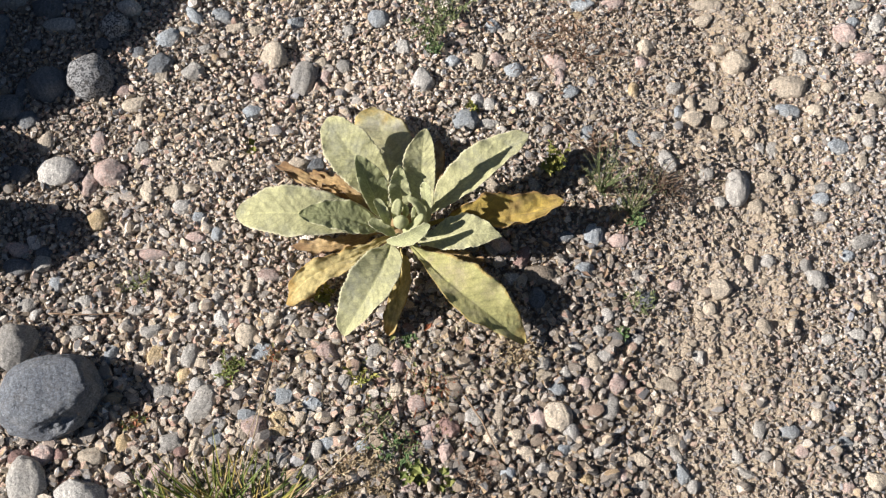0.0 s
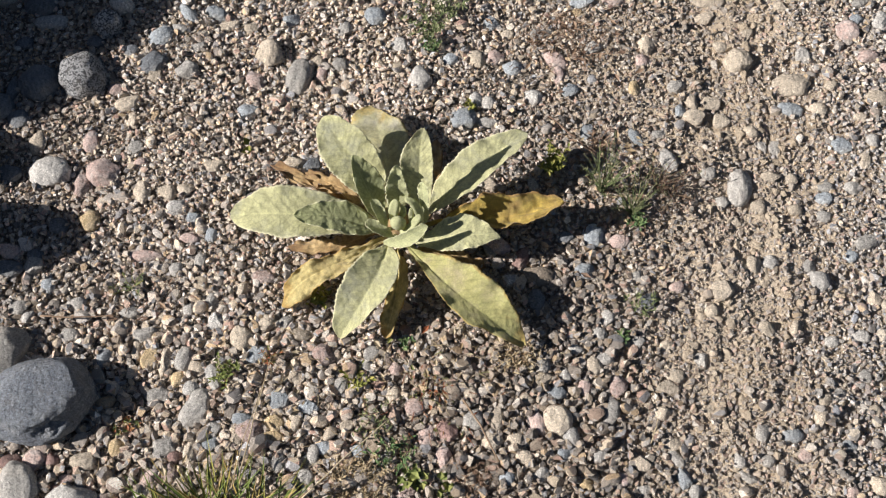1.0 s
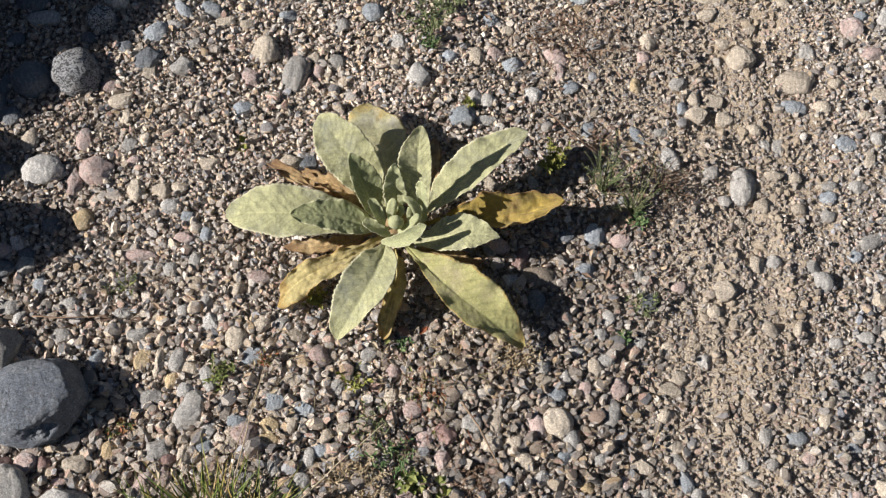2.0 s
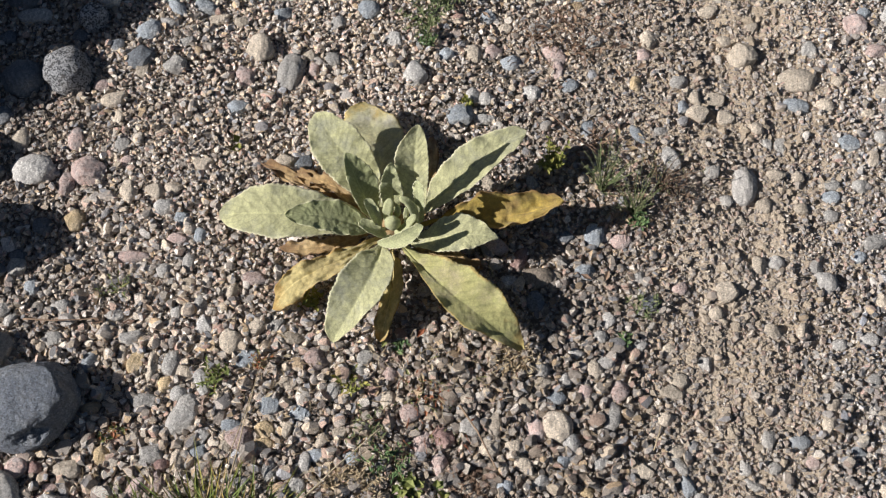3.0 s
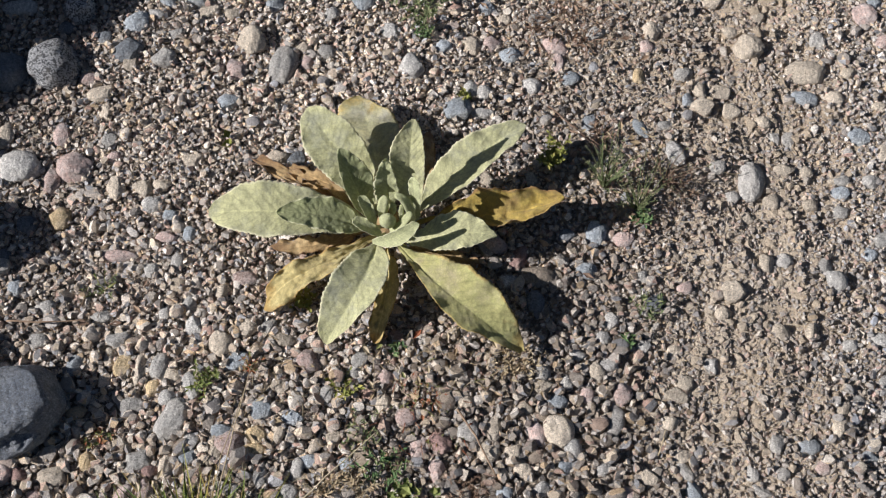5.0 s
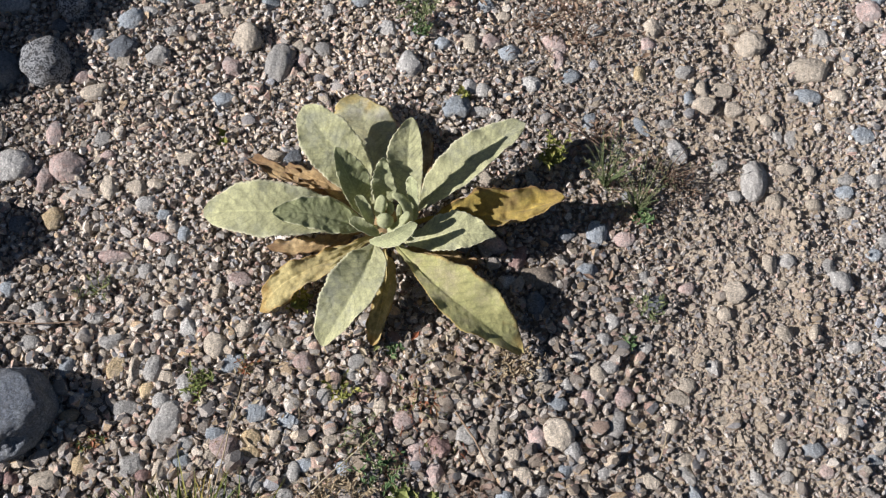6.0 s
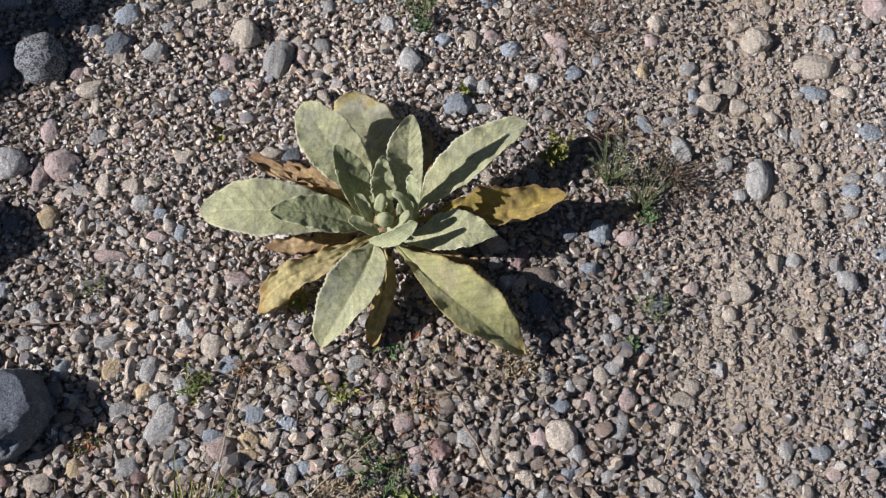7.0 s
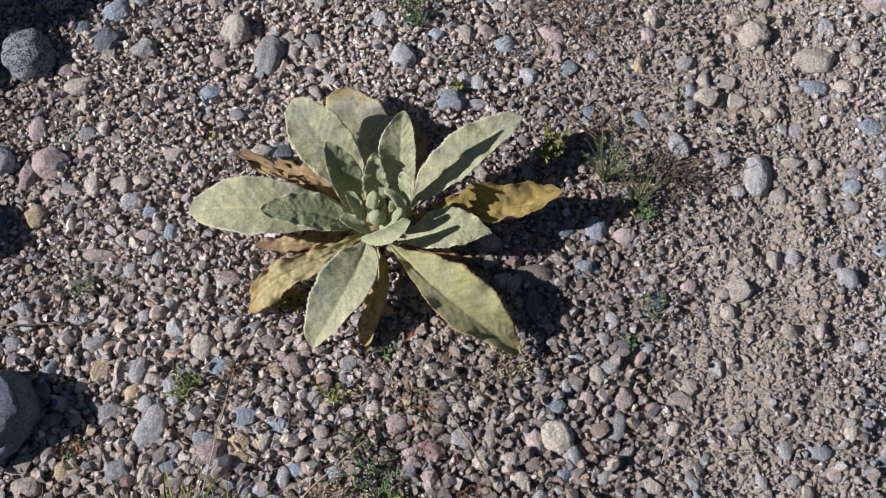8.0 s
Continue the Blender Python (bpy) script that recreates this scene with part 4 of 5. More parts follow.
def rolled_leaf(points, radius, flat=0.75, label="young rolled felted leaf in the heart"):
    """A young leaf still rolled up: a stout, blunt finger along a bent line."""
    pts = [Vector(p) for p in points]
    n, sides = 14, 12
    bm = bmesh.new()
    uv = bm.loops.layers.uv.new("UVMap")
    rings = []
    for i in range(n + 1):
        t = i / n
        s = t * (len(pts) - 1)
        k = min(int(s), len(pts) - 2)
        a, b2, c2, e = pts[max(k - 1, 0)], pts[k], pts[k + 1], pts[min(k + 2, len(pts) - 1)]
        f = s - k
        p = 0.5 * (2 * b2 + (c2 - a) * f + (2 * a - 5 * b2 + 4 * c2 - e) * f * f + (3 * b2 - a - 3 * c2 + e) * f ** 3)
        d = (0.5 * ((c2 - a) + 2 * (2 * a - 5 * b2 + 4 * c2 - e) * f + 3 * (3 * b2 - a - 3 * c2 + e) * f * f)).normalized()
        side = d.cross(Vector((0, 0, 1)))
        side = (side if side.length > 0.05 else Vector((1, 0, 0))).normalized()
        up = side.cross(d)
        r = radius * (0.72 + 0.28 * math.sin(math.pi * min(t * 1.1, 1))) * (1 - max(0, (t - 0.8) / 0.2) ** 2.4 * 0.95) ** 0.5
        ring = []
        for q in range(sides):
            w = 6.283 * q / sides
            groove = 1 - 0.55 * math.exp(-(((w - 1.57) / 0.55) ** 2))
            wob = 1 + 0.22 * noise.noise(p * 130 + Vector((q * 0.4, 0, 0)))
            ring.append(bm.verts.new(p + (side * math.cos(w) + up * math.sin(w) * flat) * r * groove * wob))
        rings.append(ring)
    for i in range(n):
        for q in range(sides):
            bm.faces.new((rings[i][q], rings[i][(q + 1) % sides], rings[i + 1][(q + 1) % sides], rings[i + 1][q]))
    bm.faces.new(rings[0][::-1])
    bm.faces.new(rings[-1])
    for f in bm.faces:
        for loop in f.loops:
            loop[uv].uv = (0.5, 0.3)
    return part("leaf", bm, LEAF["young"], plant, label)


rolled_leaf(((-0.005, 0.009, 0.070), (-0.004, 0.012, 0.102), (0.000, 0.021, 0.117)), .0074, .8)
rolled_leaf(((0.033, -0.001, 0.070), (0.031, 0.009, 0.100), (0.023, 0.017, 0.115), (0.012, 0.022, 0.119)), .0062, .8)
rolled_leaf(((0.019, 0.007, 0.070), (0.020, 0.008, 0.096), (0.020, 0.012, 0.108)), .0038, .9)
rolled_leaf(((0.005, -0.009, 0.070), (0.022, -0.007, 0.093), (0.033, 0.003, 0.106)), .0062, .6)
rolled_leaf(((0.005, 0.011, 0.070), (0.008, 0.013, 0.092), (0.010, 0.016, 0.103)), .0050, .8)
lump("bud", 0.002, -0.004, 0.093, 0.0115, 0.009, 0.013, LEAF["young"], "pale felted central bud", 3, plant)
lump("crown", 0.004, 0.010, 0.035, 0.020, 0.018, 0.05, LEAF["dead"], "short brown crown under the leaves", 5, plant)


# ---- weeds, grass and straws ----
def tube(bm, points, r0, r1, sides=4):
    """A tapered stalk through the points."""
    rings = []
    for i, p in enumerate(points):
        d = (points[min(i + 1, len(points) - 1)] - points[max(i - 1, 0)]).normalized()
        s = d.orthogonal().normalized()
        n = d.cross(s)
        r = r0 + (r1 - r0) * i / (len(points) - 1)
        rings.append([bm.verts.new(p + (s * math.cos(6.283 * k / sides) + n * math.sin(6.283 * k / sides)) * r) for k in range(sides)])
    for a, b in zip(rings, rings[1:]):
        for k in range(sides):
            bm.faces.new((a[k], a[(k + 1) % sides], b[(k + 1) % sides], b[k]))
    bm.faces.new(rings[0][::-1])
    bm.faces.new(rings[-1])


def blade(bm, base, way, length, width, droop, r, keel=0.25, rows=5):
    """A narrow leaf blade with a keel, bending over as it rises."""
    way = way.normalized()
    side = way.cross(Vector((0, 0, 1)))
    side = (side if side.length > 0.05 else Vector((1, 0, 0))).normalized()
    side.rotate(Matrix.Rotation(r.uniform(-0.6, 0.6), 3, way))
    last = None
    for i in range(rows + 1):
        t = i / rows
        p = base + way * length * t + Vector((0, 0, -droop * length * t * t))
        w = width / 2 * (1 - t ** 2.2) * (0.55 + 0.45 * min(1, t * 4)) + 0.0001
        up = side.cross(way)
        now = [bm.verts.new(p + side * w + up * w * keel), bm.verts.new(p - up * w * keel * 0.5), bm.verts.new(p - side * w + up * w * keel)]
        if last:
            bm.faces.new((last[0], last[1], now[1], now[0]))
            bm.faces.new((last[1], last[2], now[2], now[1]))
        last = now


def leaflet(bm, at, way, length, width):
    """A small folded leaf of four faces."""
    way = way.normalized()
    side = way.cross(Vector((0, 0, 1)))
    side = (side if side.length > 0.05 else Vector((1, 0, 0))).normalized()
    up = side.cross(way)
    tip, mid = bm.verts.new(at + way * length), bm.verts.new(at + way * length * 0.5 - up * width * 0.15)
    foot = bm.verts.new(at)
    for s in (1, -1):
        e = bm.verts.new(at + way * length * 0.45 + side * s * width / 2 + up * width * 0.12)
        for tri in ((foot, e, mid), (mid, e, tip)):
            bm.faces.new(tri if s < 0 else tri[::-1])


def weed(name, label, x, y, radius, height, stems, leaves, size, material, stalk, seed, slim=0.4, lean=(0, 0)):
    """A low herb: thin forked stalks from one root, set with small leaves."""
    r = random.Random(seed)
    root = tagged(new(name), label, "weed")
    root.location = (x, y, float(ground_z(x, y)))
    for k in range(stems):
        a = 6.283 * (k + r.uniform(-0.4, 0.4)) / stems
        d = radius * r.uniform(0.35, 1.0)
        end = Vector((math.cos(a) * d + lean[0], math.sin(a) * d + lean[1], height * r.uniform(0.45, 1.0)))
        mid = end * 0.5 + Vector((r.uniform(-0.1, 0.1) * radius, r.uniform(-0.1, 0.1) * radius, height * 0.18))
        pts = [Vector((r.uniform(-1, 1) * 0.003, r.uniform(-1, 1) * 0.003, -0.003)) * (1 - t) ** 2 + mid * 2 * t * (1 - t) + end * t * t for t in (0, 0.2, 0.4, 0.6, 0.8, 1)]
        bs = bmesh.new()
        tube(bs, pts, 0.0008, 0.0003)
        stem = part("stalk", bs, stalk, root)
        bl = bmesh.new()
        for _ in range(leaves):
            t = r.uniform(0.25, 1.0)
            i = min(int(t * 5), 4)
            p = pts[i].lerp(pts[i + 1], t * 5 - i)
            way = Vector((r.gauss(0, 1), r.gauss(0, 1), r.gauss(0.5, 0.5)))
            ln = size * r.uniform(0.5, 1.2)
            leaflet(bl, p, way, ln, ln * slim)
        tagged(part("foliage", bl, material, stem, smooth=False), kind="stuff")
    return root


weed("seedling_weed", "feathery grey-green seedling growing in gravel", 0.045, 0.375, 0.055, 0.045, 13, 22, 0.009, HERB, HERB, 11, 0.30)
weed("seedling_weed", "feathery grey-green seedling growing in gravel", 0.075, 0.415, 0.045, 0.04, 9, 18, 0.009, HERB, HERB, 12, 0.30)
weed("seedling_weed", "feathery green seedling tuft growing in gravel", 0.046, 0.340, 0.018, 0.025, 7, 18, 0.008, FERNY, FERNY, 13, 0.35)
weed("lime_weed", "small yellow-green weed with fine leaves", 0.226, 0.118, 0.024, 0.075, 15, 18, 0.008, LIME, LIME, 14, 0.5)
weed("wispy_weed", "dry wispy grey-green weed with thin stalks", 0.300, 0.085, 0.045, 0.095, 30, 8, 0.006, HERB, HERB, 15, 0.22, (0.0, 0.012))
weed("wispy_weed", "dry wispy grey-green weed with thin stalks", 0.345, 0.050, 0.050, 0.075, 26, 8, 0.006, WISP, HERB, 16, 0.25, (0.0, 0.02))
weed("wispy_weed", "dry wispy grey-green weed with thin stalks", 0.385, 0.095, 0.050, 0.05, 16, 7, 0.006, WISP, TWIG, 17, 0.25, (0.01, 0.0))
weed("green_sprig", "small fresh green sprig at the foot of a dry weed", 0.350, 0.036, 0.016, 0.02, 8, 10, 0.008, FERNY, FERNY, 18, 0.45)
weed("green_sprig", "small green sprig growing in gravel", 0.345, -0.105, 0.026, 0.026, 8, 10, 0.008, HERB, HERB, 19, 0.35, (0.005, 0.012))
weed("green_sprig", "small green sprig growing in gravel", 0.318, -0.138, 0.012, 0.014, 6, 8, 0.008, FERNY, FERNY, 20, 0.5)
weed("tiny_weed", "tiny two-leaved yellow-green seedling", -0.230, 0.156, 0.010, 0.010, 3, 2, 0.015, LIME, LIME, 21, 0.75)
weed("tiny_weed", "tiny green weed between pale stones", 0.106, 0.228, 0.014, 0.012, 6, 8, 0.010, LIME, FERNY, 22, 0.5)
weed("reddish_weed", "small reddish green weed in gravel", -0.238, -0.195, 0.026, 0.03, 9, 12, 0.009, OLIVE, RUSTY, 23, 0.35)
weed("reddish_weed", "small green weed with a reddened tip in gravel", -0.368, -0.268, 0.018, 0.022, 6, 9, 0.009, RUSTY, FERNY, 24, 0.5)
weed("lime_weed", "small yellow-green weed with fine leaves", -0.055, -0.205, 0.024, 0.022, 8, 14, 0.009, LIME, LIME, 25, 0.4)
weed("green_weed", "low green feathery weed in gravel", -0.030, -0.268, 0.045, 0.03, 12, 12, 0.008, HERB, TWIG, 26, 0.3)
weed("green_weed", "low green feathery weed in gravel", 0.000, -0.305, 0.040, 0.03, 12, 12, 0.009, FERNY, TWIG, 27, 0.35)
weed("broad_weed", "small weed with broad rounded green leaves", 0.026, -0.340, 0.026, 0.022, 8, 6, 0.014, OLIVE, FERNY, 28, 0.75)
weed("broad_weed", "small weed with broad rounded green leaves", 0.070, -0.355, 0.018, 0.018, 5, 3, 0.015, OLIVE, FERNY, 29, 0.85)
weed("dry_moss_clump", "dry tan matted clump of dead weed", -0.050, -0.345, 0.060, 0.018, 40, 26, 0.008, STRAW, STRAW, 30, 0.25)
weed("dry_moss_clump", "dry brown matted clump of dead weed", 0.105, -0.340, 0.035, 0.014, 22, 16, 0.007, TWIG, TWIG, 31, 0.25)
weed("dry_moss_clump", "dry tan crumbled leaf litter under the rosette", 0.165, -0.175, 0.032, 0.014, 18, 10, 0.009, STRAW, TWIG, 32, 0.3)
weed("faint_weed", "thin pale green weed in gravel", -0.385, -0.065, 0.030, 0.035, 8, 8, 0.007, HERB, LIME, 33, 0.3)
weed("tiny_weed", "tiny green weed under a leaf", 0.012, -0.150, 0.014, 0.012, 5, 8, 0.009, FERNY, FERNY, 34, 0.5)
weed("tiny_weed", "tiny green weed under a withered leaf", -0.112, -0.085, 0.020, 0.03, 6, 8, 0.012, LIME, LIME, 35, 0.5)
weed("reddish_weed", "small wiry reddish weed in gravel", 0.045, -0.215, 0.035, 0.025, 12, 9, 0.006, RUSTY, TWIG, 36, 0.3)
weed("reddish_weed", "small wiry weed with dry stalks", -0.180, -0.175, 0.022, 0.03, 9, 8, 0.007, RUSTY, STRAW, 37, 0.3)


for wx, wy, wr, ws in ((0.215, 0.350, 0.045, 51), (0.290, 0.325, 0.050, 52), (0.265, 0.375, 0.040, 53), (0.405, 0.085, 0.040, 54), (0.300, 0.165, 0.035, 55)):
    weed("dead_weed", "dark brown dead weed with brittle twigs on gravel", wx, wy, wr, 0.03, 14, 7, 0.008, TWIG, TWIG, ws, 0.22)


def grass_tuft(x, y, blades, reach, seed):
    r = random.Random(seed)
    root = tagged(new("grass_tuft"), "green and yellowed grass tuft with thin arching blades", "grass")
    root.location = (x, y, float(ground_z(x, y)))
    for _ in range(blades):
        bm = bmesh.new()
        a = r.uniform(0, 6.283)
        d = r.random() ** 0.5
        way = Vector((math.cos(a) * d * 1.15, math.sin(a) * d * 1.15, r.uniform(0.35, 0.9)))
        base = Vector((math.cos(a) * d * 0.045 + r.gauss(0, 0.012), math.sin(a) * d * 0.02, -0.003))
        blade(bm, base, way, reach * r.uniform(0.5, 1.1), r.uniform(0.0016, 0.0032), r.uniform(0.05, 0.4), r)
        part("blade", bm, GRASS, root, smooth=False)


grass_tuft(-0.235, -0.395, 170, 0.105, 41)
grass_tuft(-0.185, -0.405, 110, 0.095, 42)
grass_tuft(-0.290, -0.415, 90, 0.09, 43)


def straw(label, material, points, r0, r1):
    bm = bmesh.new()
    pts = [Vector(p) for p in points]
    smooth = []
    for i in range(len(pts) - 1):
        for k in range(6):
            smooth.append(pts[i].lerp(pts[i + 1], k / 6) + Vector((0, 0, 0.0015 * math.sin(k + i * 2.0))))
    tube(bm, smooth + [pts[-1]], r0, r1, 5)
    return tagged(mesh_object("straw", bm, material), label, "straw")


PALE = "long dry pale straw lying over gravel"
straw(PALE, STRAW, ((-0.125, -0.375, 0.03), (-0.07, -0.325, 0.05), (-0.005, -0.268, 0.055)), 0.0011, 0.0006)
straw(PALE, STRAW, ((-0.140, -0.380, 0.02), (-0.09, -0.345, 0.04), (-0.03, -0.300, 0.04)), 0.0010, 0.0005)
straw(PALE, STRAW, ((-0.205, -0.345, 0.03), (-0.185, -0.27, 0.06), (-0.165, -0.19, 0.075)), 0.0010, 0.0005)
straw(PALE, STRAW, ((-0.215, -0.365, 0.03), (-0.200, -0.30, 0.05), (-0.175, -0.22, 0.06)), 0.0008, 0.0004)
straw("thin reddish fallen twig lying on gravel", TWIG, ((-0.505, -0.115, 0.016), (-0.455, -0.118, 0.020), (-0.395, -0.114, 0.018)), 0.0013, 0.0008)
straw("thin brown dead stalk lying on gravel", TWIG, ((0.225, 0.205, 0.02), (0.262, 0.165, 0.028), (0.295, 0.135, 0.022)), 0.0012, 0.0008)
straw("thin brown dead stalk lying on gravel", TWIG, ((0.255, 0.165, 0.02), (0.285, 0.150, 0.022), (0.315, 0.128, 0.018)), 0.0010, 0.0006)
straw("grey dead stalk lying in gravel", TWIG, ((0.092, -0.235, 0.018), (0.115, -0.27, 0.022), (0.140, -0.320, 0.018)), 0.0016, 0.0010)
straw("grey dead stalk lying in gravel", STRAW, ((0.345, -0.295, 0.02), (0.352, -0.275, 0.028), (0.356, -0.262, 0.024)), 0.0009, 0.0006)
straw("thin dead root in gravel", TWIG, ((0.135, -0.160, 0.014), (0.145, -0.185, 0.018), (0.130, -0.210, 0.014)), 0.0011, 0.0006)
straw("thin dead root in gravel", STRAW, ((0.155, -0.155, 0.014), (0.162, -0.180, 0.020), (0.172, -0.200, 0.014)), 0.0010, 0.0006)


def litter(label, x, y, wide, deep, count, material, seed, long=0.018):
    """Broken bits of dry stalk and leaf strewn over the stones round a spot."""
    r = random.Random(seed)
    bm = bmesh.new()
    for _ in range(count):
        px, py = x + r.gauss(0, wide), y + r.gauss(0, deep)
        a, n = r.uniform(0, 6.283), long * r.uniform(0.35, 1.3)
        z = float(ground_z(px, py)) + r.uniform(0.008, 0.013)
        bow = r.uniform(-0.3, 0.3)
        pts = [Vector((px + math.cos(a + bow * k) * n * k / 3, py + math.sin(a + bow * k) * n * k / 3, z + r.uniform(-0.001, 0.002))) for k in range(4)]
        if r.random() < 0.3:
            leaflet(bm, pts[0], pts[3] - pts[0], n * 0.8, n * 0.35)
        else:
            tube(bm, pts, r.uniform(0.0004, 0.0009), 0.0003)
    return tagged(mesh_object("dry_litter", bm, material, smooth=False), label, "litter", kind="stuff")


litter("broken brown stalks and leaf bits strewn on gravel", 0.335, 0.070, 0.045, 0.050, 90, TWIG, 61)
litter("broken straw bits strewn on gravel", 0.315, 0.110, 0.050, 0.050, 50, STRAW, 62)
litter("broken brown stalks strewn on gravel", 0.265, 0.345, 0.060, 0.045, 90, TWIG, 63)
litter("dry rootlets and straw bits under the leaf tip", 0.115, -0.165, 0.040, 0.030, 45, STRAW, 64)
litter("dry rootlets and straw bits under the rosette", 0.020, -0.185, 0.040, 0.025, 40, STRAW, 65)
litter("straw and reddish bits among the stones", 0.040, -0.245, 0.045, 0.035, 55, RUSTY, 66)
litter("straw bits among the stones", -0.165, -0.205, 0.040, 0.040, 40, STRAW, 67)
litter("straw bits round the grass tuft", -0.230, -0.340, 0.090, 0.035, 70, STRAW, 68)
litter("tan leaf crumbs by the leaf tip", 0.185, -0.180, 0.018, 0.018, 60, STRAW, 69, 0.009)
litter("fine straw bits on gravel", -0.420, -0.110, 0.070, 0.030, 26, TWIG, 70)


# ---- loose gravel over the ground ----
def chip_shapes(count, points, seed):
    """Angular chips: hulls of scattered points."""
    r, out = random.Random(seed), []
    for _ in range(count):
        bm = bmesh.new()
        for _ in range(points):
            v = Vector((r.gauss(0, 1), r.gauss(0, 1), r.gauss(0, 1))).normalized() * r.uniform(0.85, 1.0)
            bm.verts.new(v)
        bmesh.ops.convex_hull(bm, input=bm.verts[:])
        loose = [v for v in bm.verts if not v.link_faces]
        for v in loose:
            bm.verts.remove(v)
        bm.verts.index_update()
        out.append((np.array([v.co[:] for v in bm.verts]), np.array([[v.index for v in f.verts] for f in bm.faces])))
        bm.free()
    return out


def round_shapes(count, detail, seed):
    """Worn pebbles: lumpy spheres with blunt flats."""
    out = []
    for k in range(count):
        bm = stone_mesh(2, 2, 2, seed + k, detail)
        bm.verts.index_update()
        out.append((np.array([v.co[:] for v in bm.verts]), np.array([[v.index for v in f.verts] for f in bm.faces])))
        bm.free()
    return out


def scatter(name, label, spots, shapes, material, smooth, seed, sink=0.12, edges=21, bury=0.0):
    """Many loose pieces joined into one mesh. spots: rows of x, y, radius, height of the bed."""
    g = np.random.default_rng(seed)
    n = len(spots)
    which = g.integers(0, len(shapes), n)
    q = g.normal(size=(n, 4))
    q /= np.linalg.norm(q, axis=1)[:, None]
    w, x, y, z = q.T
    turn = np.stack([1 - 2 * (y * y + z * z), 2 * (x * y - w * z), 2 * (x * z + w * y), 2 * (x * y + w * z), 1 - 2 * (x * x + z * z), 2 * (y * z - w * x), 2 * (x * z - w * y), 2 * (y * z + w * x), 1 - 2 * (x * x + y * y)], -1).reshape(n, 3, 3)
    scale = np.stack([g.uniform(0.95, 1.38, n), g.uniform(0.75, 1.05, n), g.uniform(0.48, 0.84, n)], -1) * spots[:, 2:3]
    spin = g.uniform(0, 2 * np.pi, n)
    tilt = g.normal(0, 0.25, n)
    # the far part of the bed is trodden in, the near part lies loose
    deep = sink + bury * np.clip((spots[:, 1] + 0.15) / 0.35, 0, 1)
    vs, fs, base = [], [], 0
    for k, (sv, sf) in enumerate(shapes):
        rows = np.nonzero(which == k)[0]
        if not len(rows):
            continue
        p = np.einsum("nij,vj->nvi", turn[rows], sv) * scale[rows][:, None, :]
        c, s = np.cos(tilt[rows])[:, None], np.sin(tilt[rows])[:, None]
        p = np.stack([c * p[..., 0] + s * p[..., 2], p[..., 1], -s * p[..., 0] + c * p[..., 2]], -1)
        c, s = np.cos(spin[rows])[:, None], np.sin(spin[rows])[:, None]
        p = np.stack([c * p[..., 0] - s * p[..., 1], s * p[..., 0] + c * p[..., 1], p[..., 2]], -1)
        low = p[..., 2].min(1)
        p[..., 0] += spots[rows, 0:1]
        p[..., 1] += spots[rows, 1:2]
        p[..., 2] += (spots[rows, 3] - low * (1 - deep[rows]))[:, None]
        vs.append(p.reshape(-1, 3))
        fs.append((sf[None] + (base + np.arange(len(rows)) * len(sv))[:, None, None]).reshape(-1, 3))
        base += len(rows) * len(sv)
    vs, fs = np.concatenate(vs), np.concatenate(fs)
    data = bpy.data.meshes.new(name)
    data.vertices.add(len(vs))
    data.vertices.foreach_set("co", vs.astype(np.float32).ravel())
    data.loops.add(fs.size)
    data.loops.foreach_set("vertex_index", fs.astype(np.int32).ravel())
    data.polygons.add(len(fs))
    data.polygons.foreach_set("loop_start", np.arange(0, fs.size, 3, dtype=np.int32))
    data.polygons.foreach_set("use_smooth", np.full(len(fs), smooth))
    data.update(calc_edges=True)
    if smooth:
        data.set_sharp_from_angle(angle=radians(edges))
    data.materials.append(material)
    return tagged(new(name, data), label, "gravel", kind="stuff")


CELL = 0.02
grid = {}


def settle(x, y, r, close):
    """Keeps a spot if it doesn't lie too deep in its neighbours."""
    i, j = int(x // CELL), int(y // CELL)
    for a in (i - 2, i - 1, i, i + 1, i + 2):
        for b in (j - 2, j - 1, j, j + 1, j + 2):
            for px, py, pr in grid.get((a, b), ()):
                d = (r + pr) * close
                if (px - x) ** 2 + (py - y) ** 2 < d * d:
                    return False
    grid.setdefault((i, j), []).append((x, y, r))
    return True


for x, y, r in TAKEN:
    # a big stone is held as a ring of smaller discs, so that the search stays short
    if r < 0.02:
        grid.setdefault((int(x // CELL), int(y // CELL)), []).append((x, y, r))
    else:
        for ring in np.arange(0, r - 0.012, 0.014):
            for k in range(max(1, int(6.283 * ring / 0.016))):
                a = 6.283 * k / max(1, int(6.283 * ring / 0.016))
                px, py = x + math.cos(a) * ring, y + math.sin(a) * ring
                grid.setdefault((int(px // CELL), int(py // CELL)), []).append((px, py, 0.015))

dice = random.Random(99)
X0, X1, Y0, Y1 = -0.76, 0.86, -0.46, 0.53


def throw(tries, small, large, close, soil_bar, lift=0.0, skew=1.8, near=0.0):
    """Stones thrown at random, coarser towards the near edge of the bed, kept where there is room."""
    out = []
    for _ in range(tries):
        x, y = dice.uniform(X0, X1), dice.uniform(Y0, Y1)
        bare = float(soil_share(x, y))
        if dice.random() < bare * soil_bar or dice.random() < near * min(1, max(0, (y + 0.25) / 0.35)):
            continue
        r = (small + (large - small) * dice.random() ** skew) * (1 - 0.25 * bare)
        if x < 0.35:
            r *= 1 + 0.30 * min(1, max(0, (0.05 - y) / 0.3))
        if settle(x, y, r, close):
            out.append((x, y, r, float(ground_z(x, y)) + lift))
    return np.array(out)


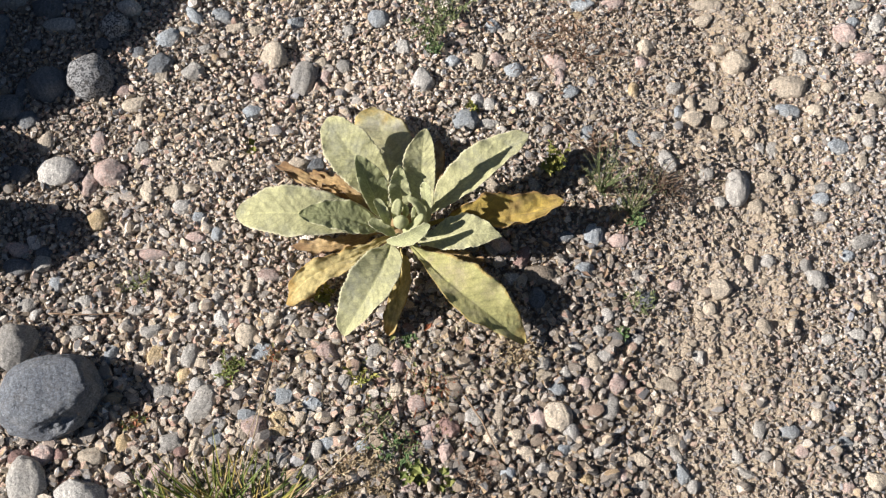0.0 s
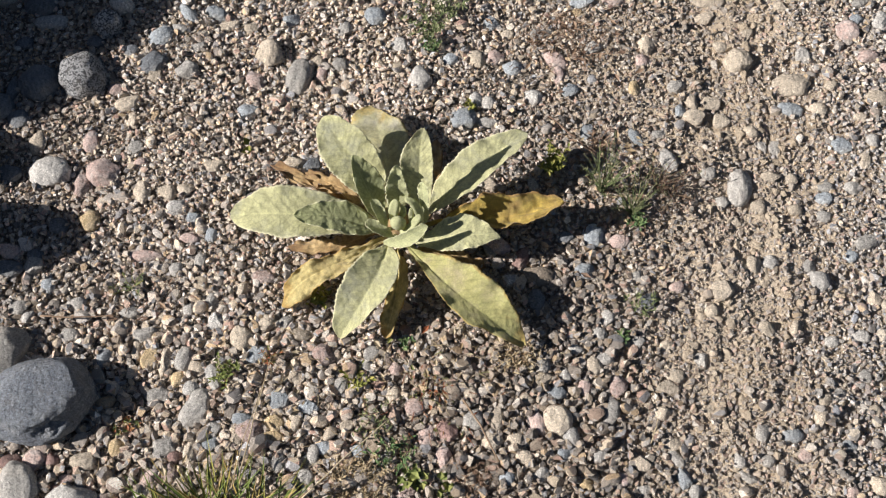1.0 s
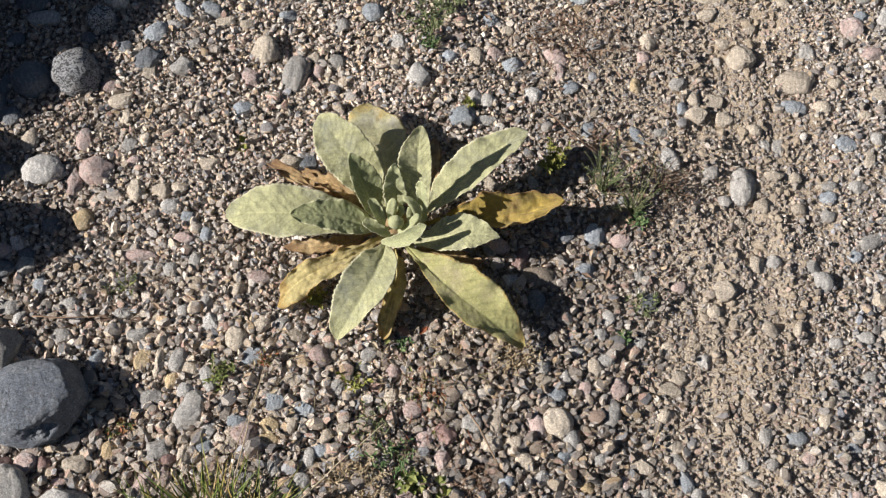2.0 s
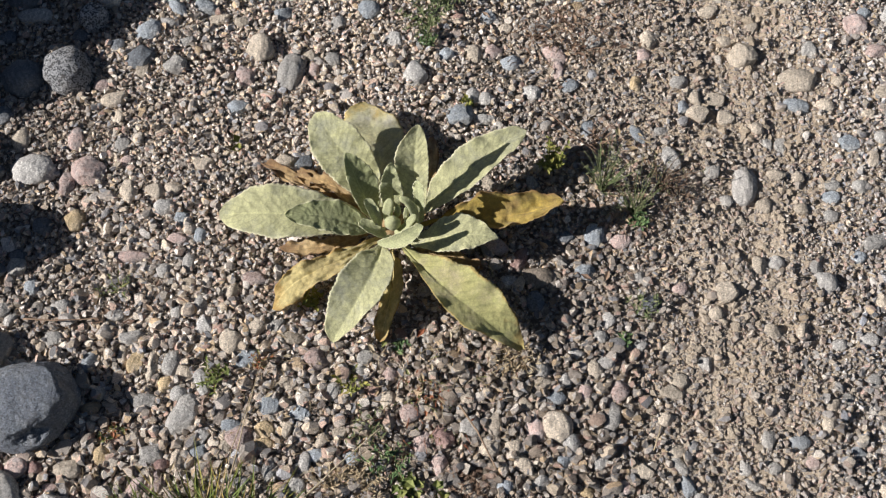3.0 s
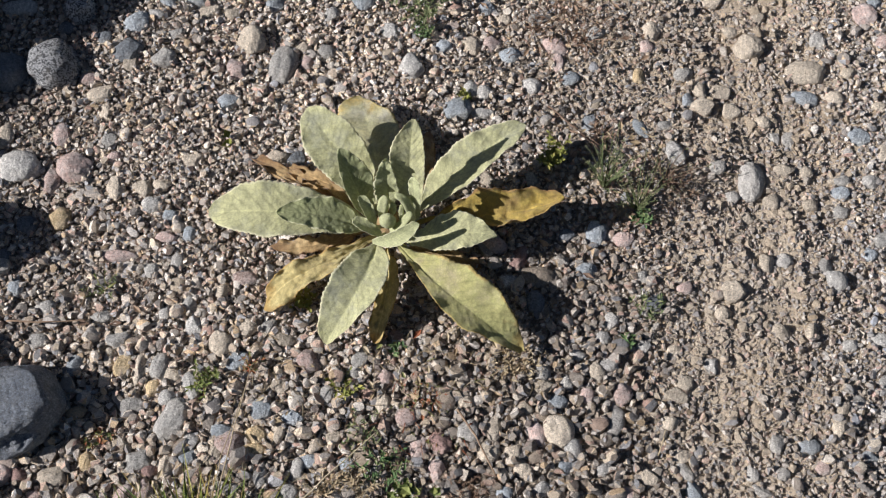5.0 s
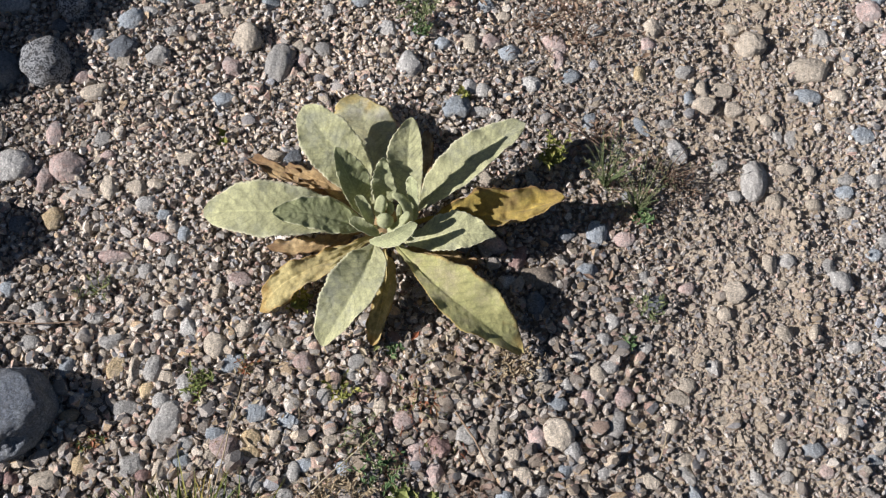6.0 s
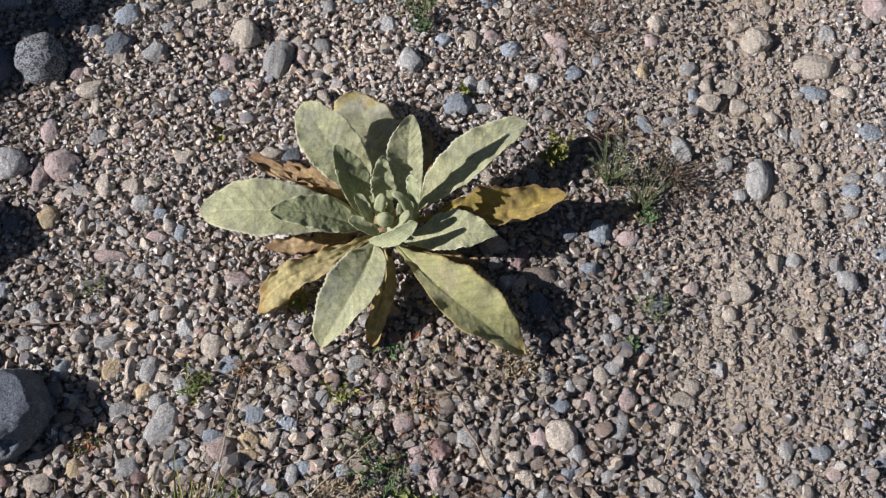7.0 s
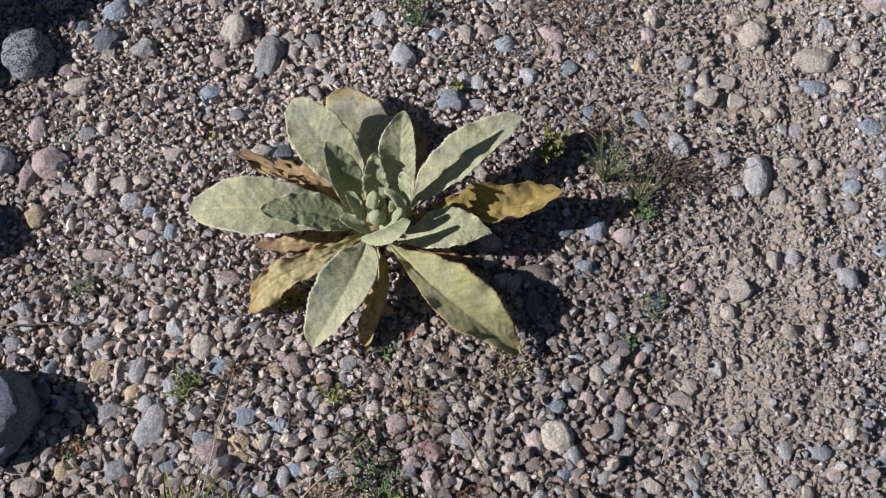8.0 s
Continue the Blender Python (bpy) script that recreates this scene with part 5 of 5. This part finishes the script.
big = throw(7000, 0.0058, 0.0105, 0.80, 0.97, near=0.65)
medium = throw(150000, 0.0030, 0.0064, 0.62, 0.965, skew=1.5)
small = throw(70000, 0.0014, 0.0028, 0.50, 0.92)
# a second, looser layer on top of the first
grid = {}
for x, y, r in TAKEN:
    if r < 0.02:
        grid.setdefault((int(x // CELL), int(y // CELL)), []).append((x, y, r))
over = throw(16000, 0.0032, 0.0068, 0.85, 0.98, lift=0.0055, skew=1.6)
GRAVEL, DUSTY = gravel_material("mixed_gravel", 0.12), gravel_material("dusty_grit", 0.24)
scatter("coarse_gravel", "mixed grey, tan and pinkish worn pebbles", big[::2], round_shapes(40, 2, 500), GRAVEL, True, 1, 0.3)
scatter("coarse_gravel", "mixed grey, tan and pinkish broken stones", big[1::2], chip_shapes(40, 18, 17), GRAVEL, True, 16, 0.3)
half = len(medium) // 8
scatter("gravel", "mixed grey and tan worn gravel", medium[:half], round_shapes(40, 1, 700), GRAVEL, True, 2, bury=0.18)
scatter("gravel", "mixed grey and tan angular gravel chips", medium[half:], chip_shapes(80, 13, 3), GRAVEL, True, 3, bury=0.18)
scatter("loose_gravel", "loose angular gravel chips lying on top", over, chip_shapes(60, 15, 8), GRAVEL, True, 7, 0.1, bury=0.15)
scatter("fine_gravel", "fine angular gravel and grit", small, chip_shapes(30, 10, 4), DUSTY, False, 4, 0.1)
# clods of dry soil on the worn strip
clods = []
while len(clods) < 800:
    x, y = dice.uniform(0.2, X1), dice.uniform(Y0, Y1)
    if dice.random() < float(soil_share(x, y)) ** 2:
        clods.append((x, y, 0.0022 + 0.0065 * dice.random() ** 2.5, float(ground_z(x, y))))
scatter("soil_clods", "crumbled clods of dry brown soil", np.array(clods), chip_shapes(20, 14, 900), bpy.data.materials["sandy_soil"], False, 9, 0.5)
# the same gravel thins out round about
outer = []
while len(outer) < 11000:
    x, y = dice.gauss(0.05, 0.75), dice.gauss(0.03, 0.62)
    if not (X0 < x < X1 and Y0 < y < Y1):
        outer.append((x, y, 0.0035 + 0.006 * dice.random() ** 2, float(ground_z(x, y))))
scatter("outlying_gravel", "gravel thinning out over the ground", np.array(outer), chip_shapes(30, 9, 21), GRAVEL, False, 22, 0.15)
# grit between the stones: it fills the gaps and lies thick on the bare soil
g = np.random.default_rng(5)
n = 30000
gxs, gys = g.uniform(X0, X1, n), g.uniform(Y0, Y1, n)
keep = g.random(n) > 0.35 * soil_share(gxs, gys)
gxs, gys = gxs[keep], gys[keep]
n = len(gxs)
# chips half sunk in the dust of the strip
chips = []
while len(chips) < 5600:
    x, y = dice.uniform(0.2, X1), dice.uniform(Y0, Y1)
    if dice.random() < float(soil_share(x, y)):
        chips.append((x, y, 0.0018 + 0.0044 * dice.random() ** 2, float(ground_z(x, y))))
scatter("sunken_gravel", "small dusty chips half sunk in soil", np.array(chips), chip_shapes(30, 11, 12), DUSTY, True, 11, 0.45)
# fine crumbs, thick on the strip and along its edges
crumbs = []
while len(crumbs) < 11000:
    x, y = dice.uniform(0.15, X1), dice.uniform(Y0, Y1)
    if dice.random() < float(soil_share(x, y)) ** 0.5 * (0.35 + 0.65 * (0.5 + 0.5 * math.sin(31 * x + 17 * y) * math.sin(23 * y - 13 * x))):
        crumbs.append((x, y, 0.0011 + 0.0018 * dice.random() ** 2, float(ground_z(x, y))))
scatter("soil_crumbs", "fine dusty crumbs and sand grains on soil", np.array(crumbs), chip_shapes(20, 8, 44), DUSTY, False, 45, 0.35)
grit = np.stack([gxs, gys, g.uniform(0.0011, 0.0022, n), ground_z(gxs, gys)], -1)
scatter("grit", "coarse sand and grit on the soil", grit, chip_shapes(16, 7, 6), DUSTY, False, 6, 0.2)
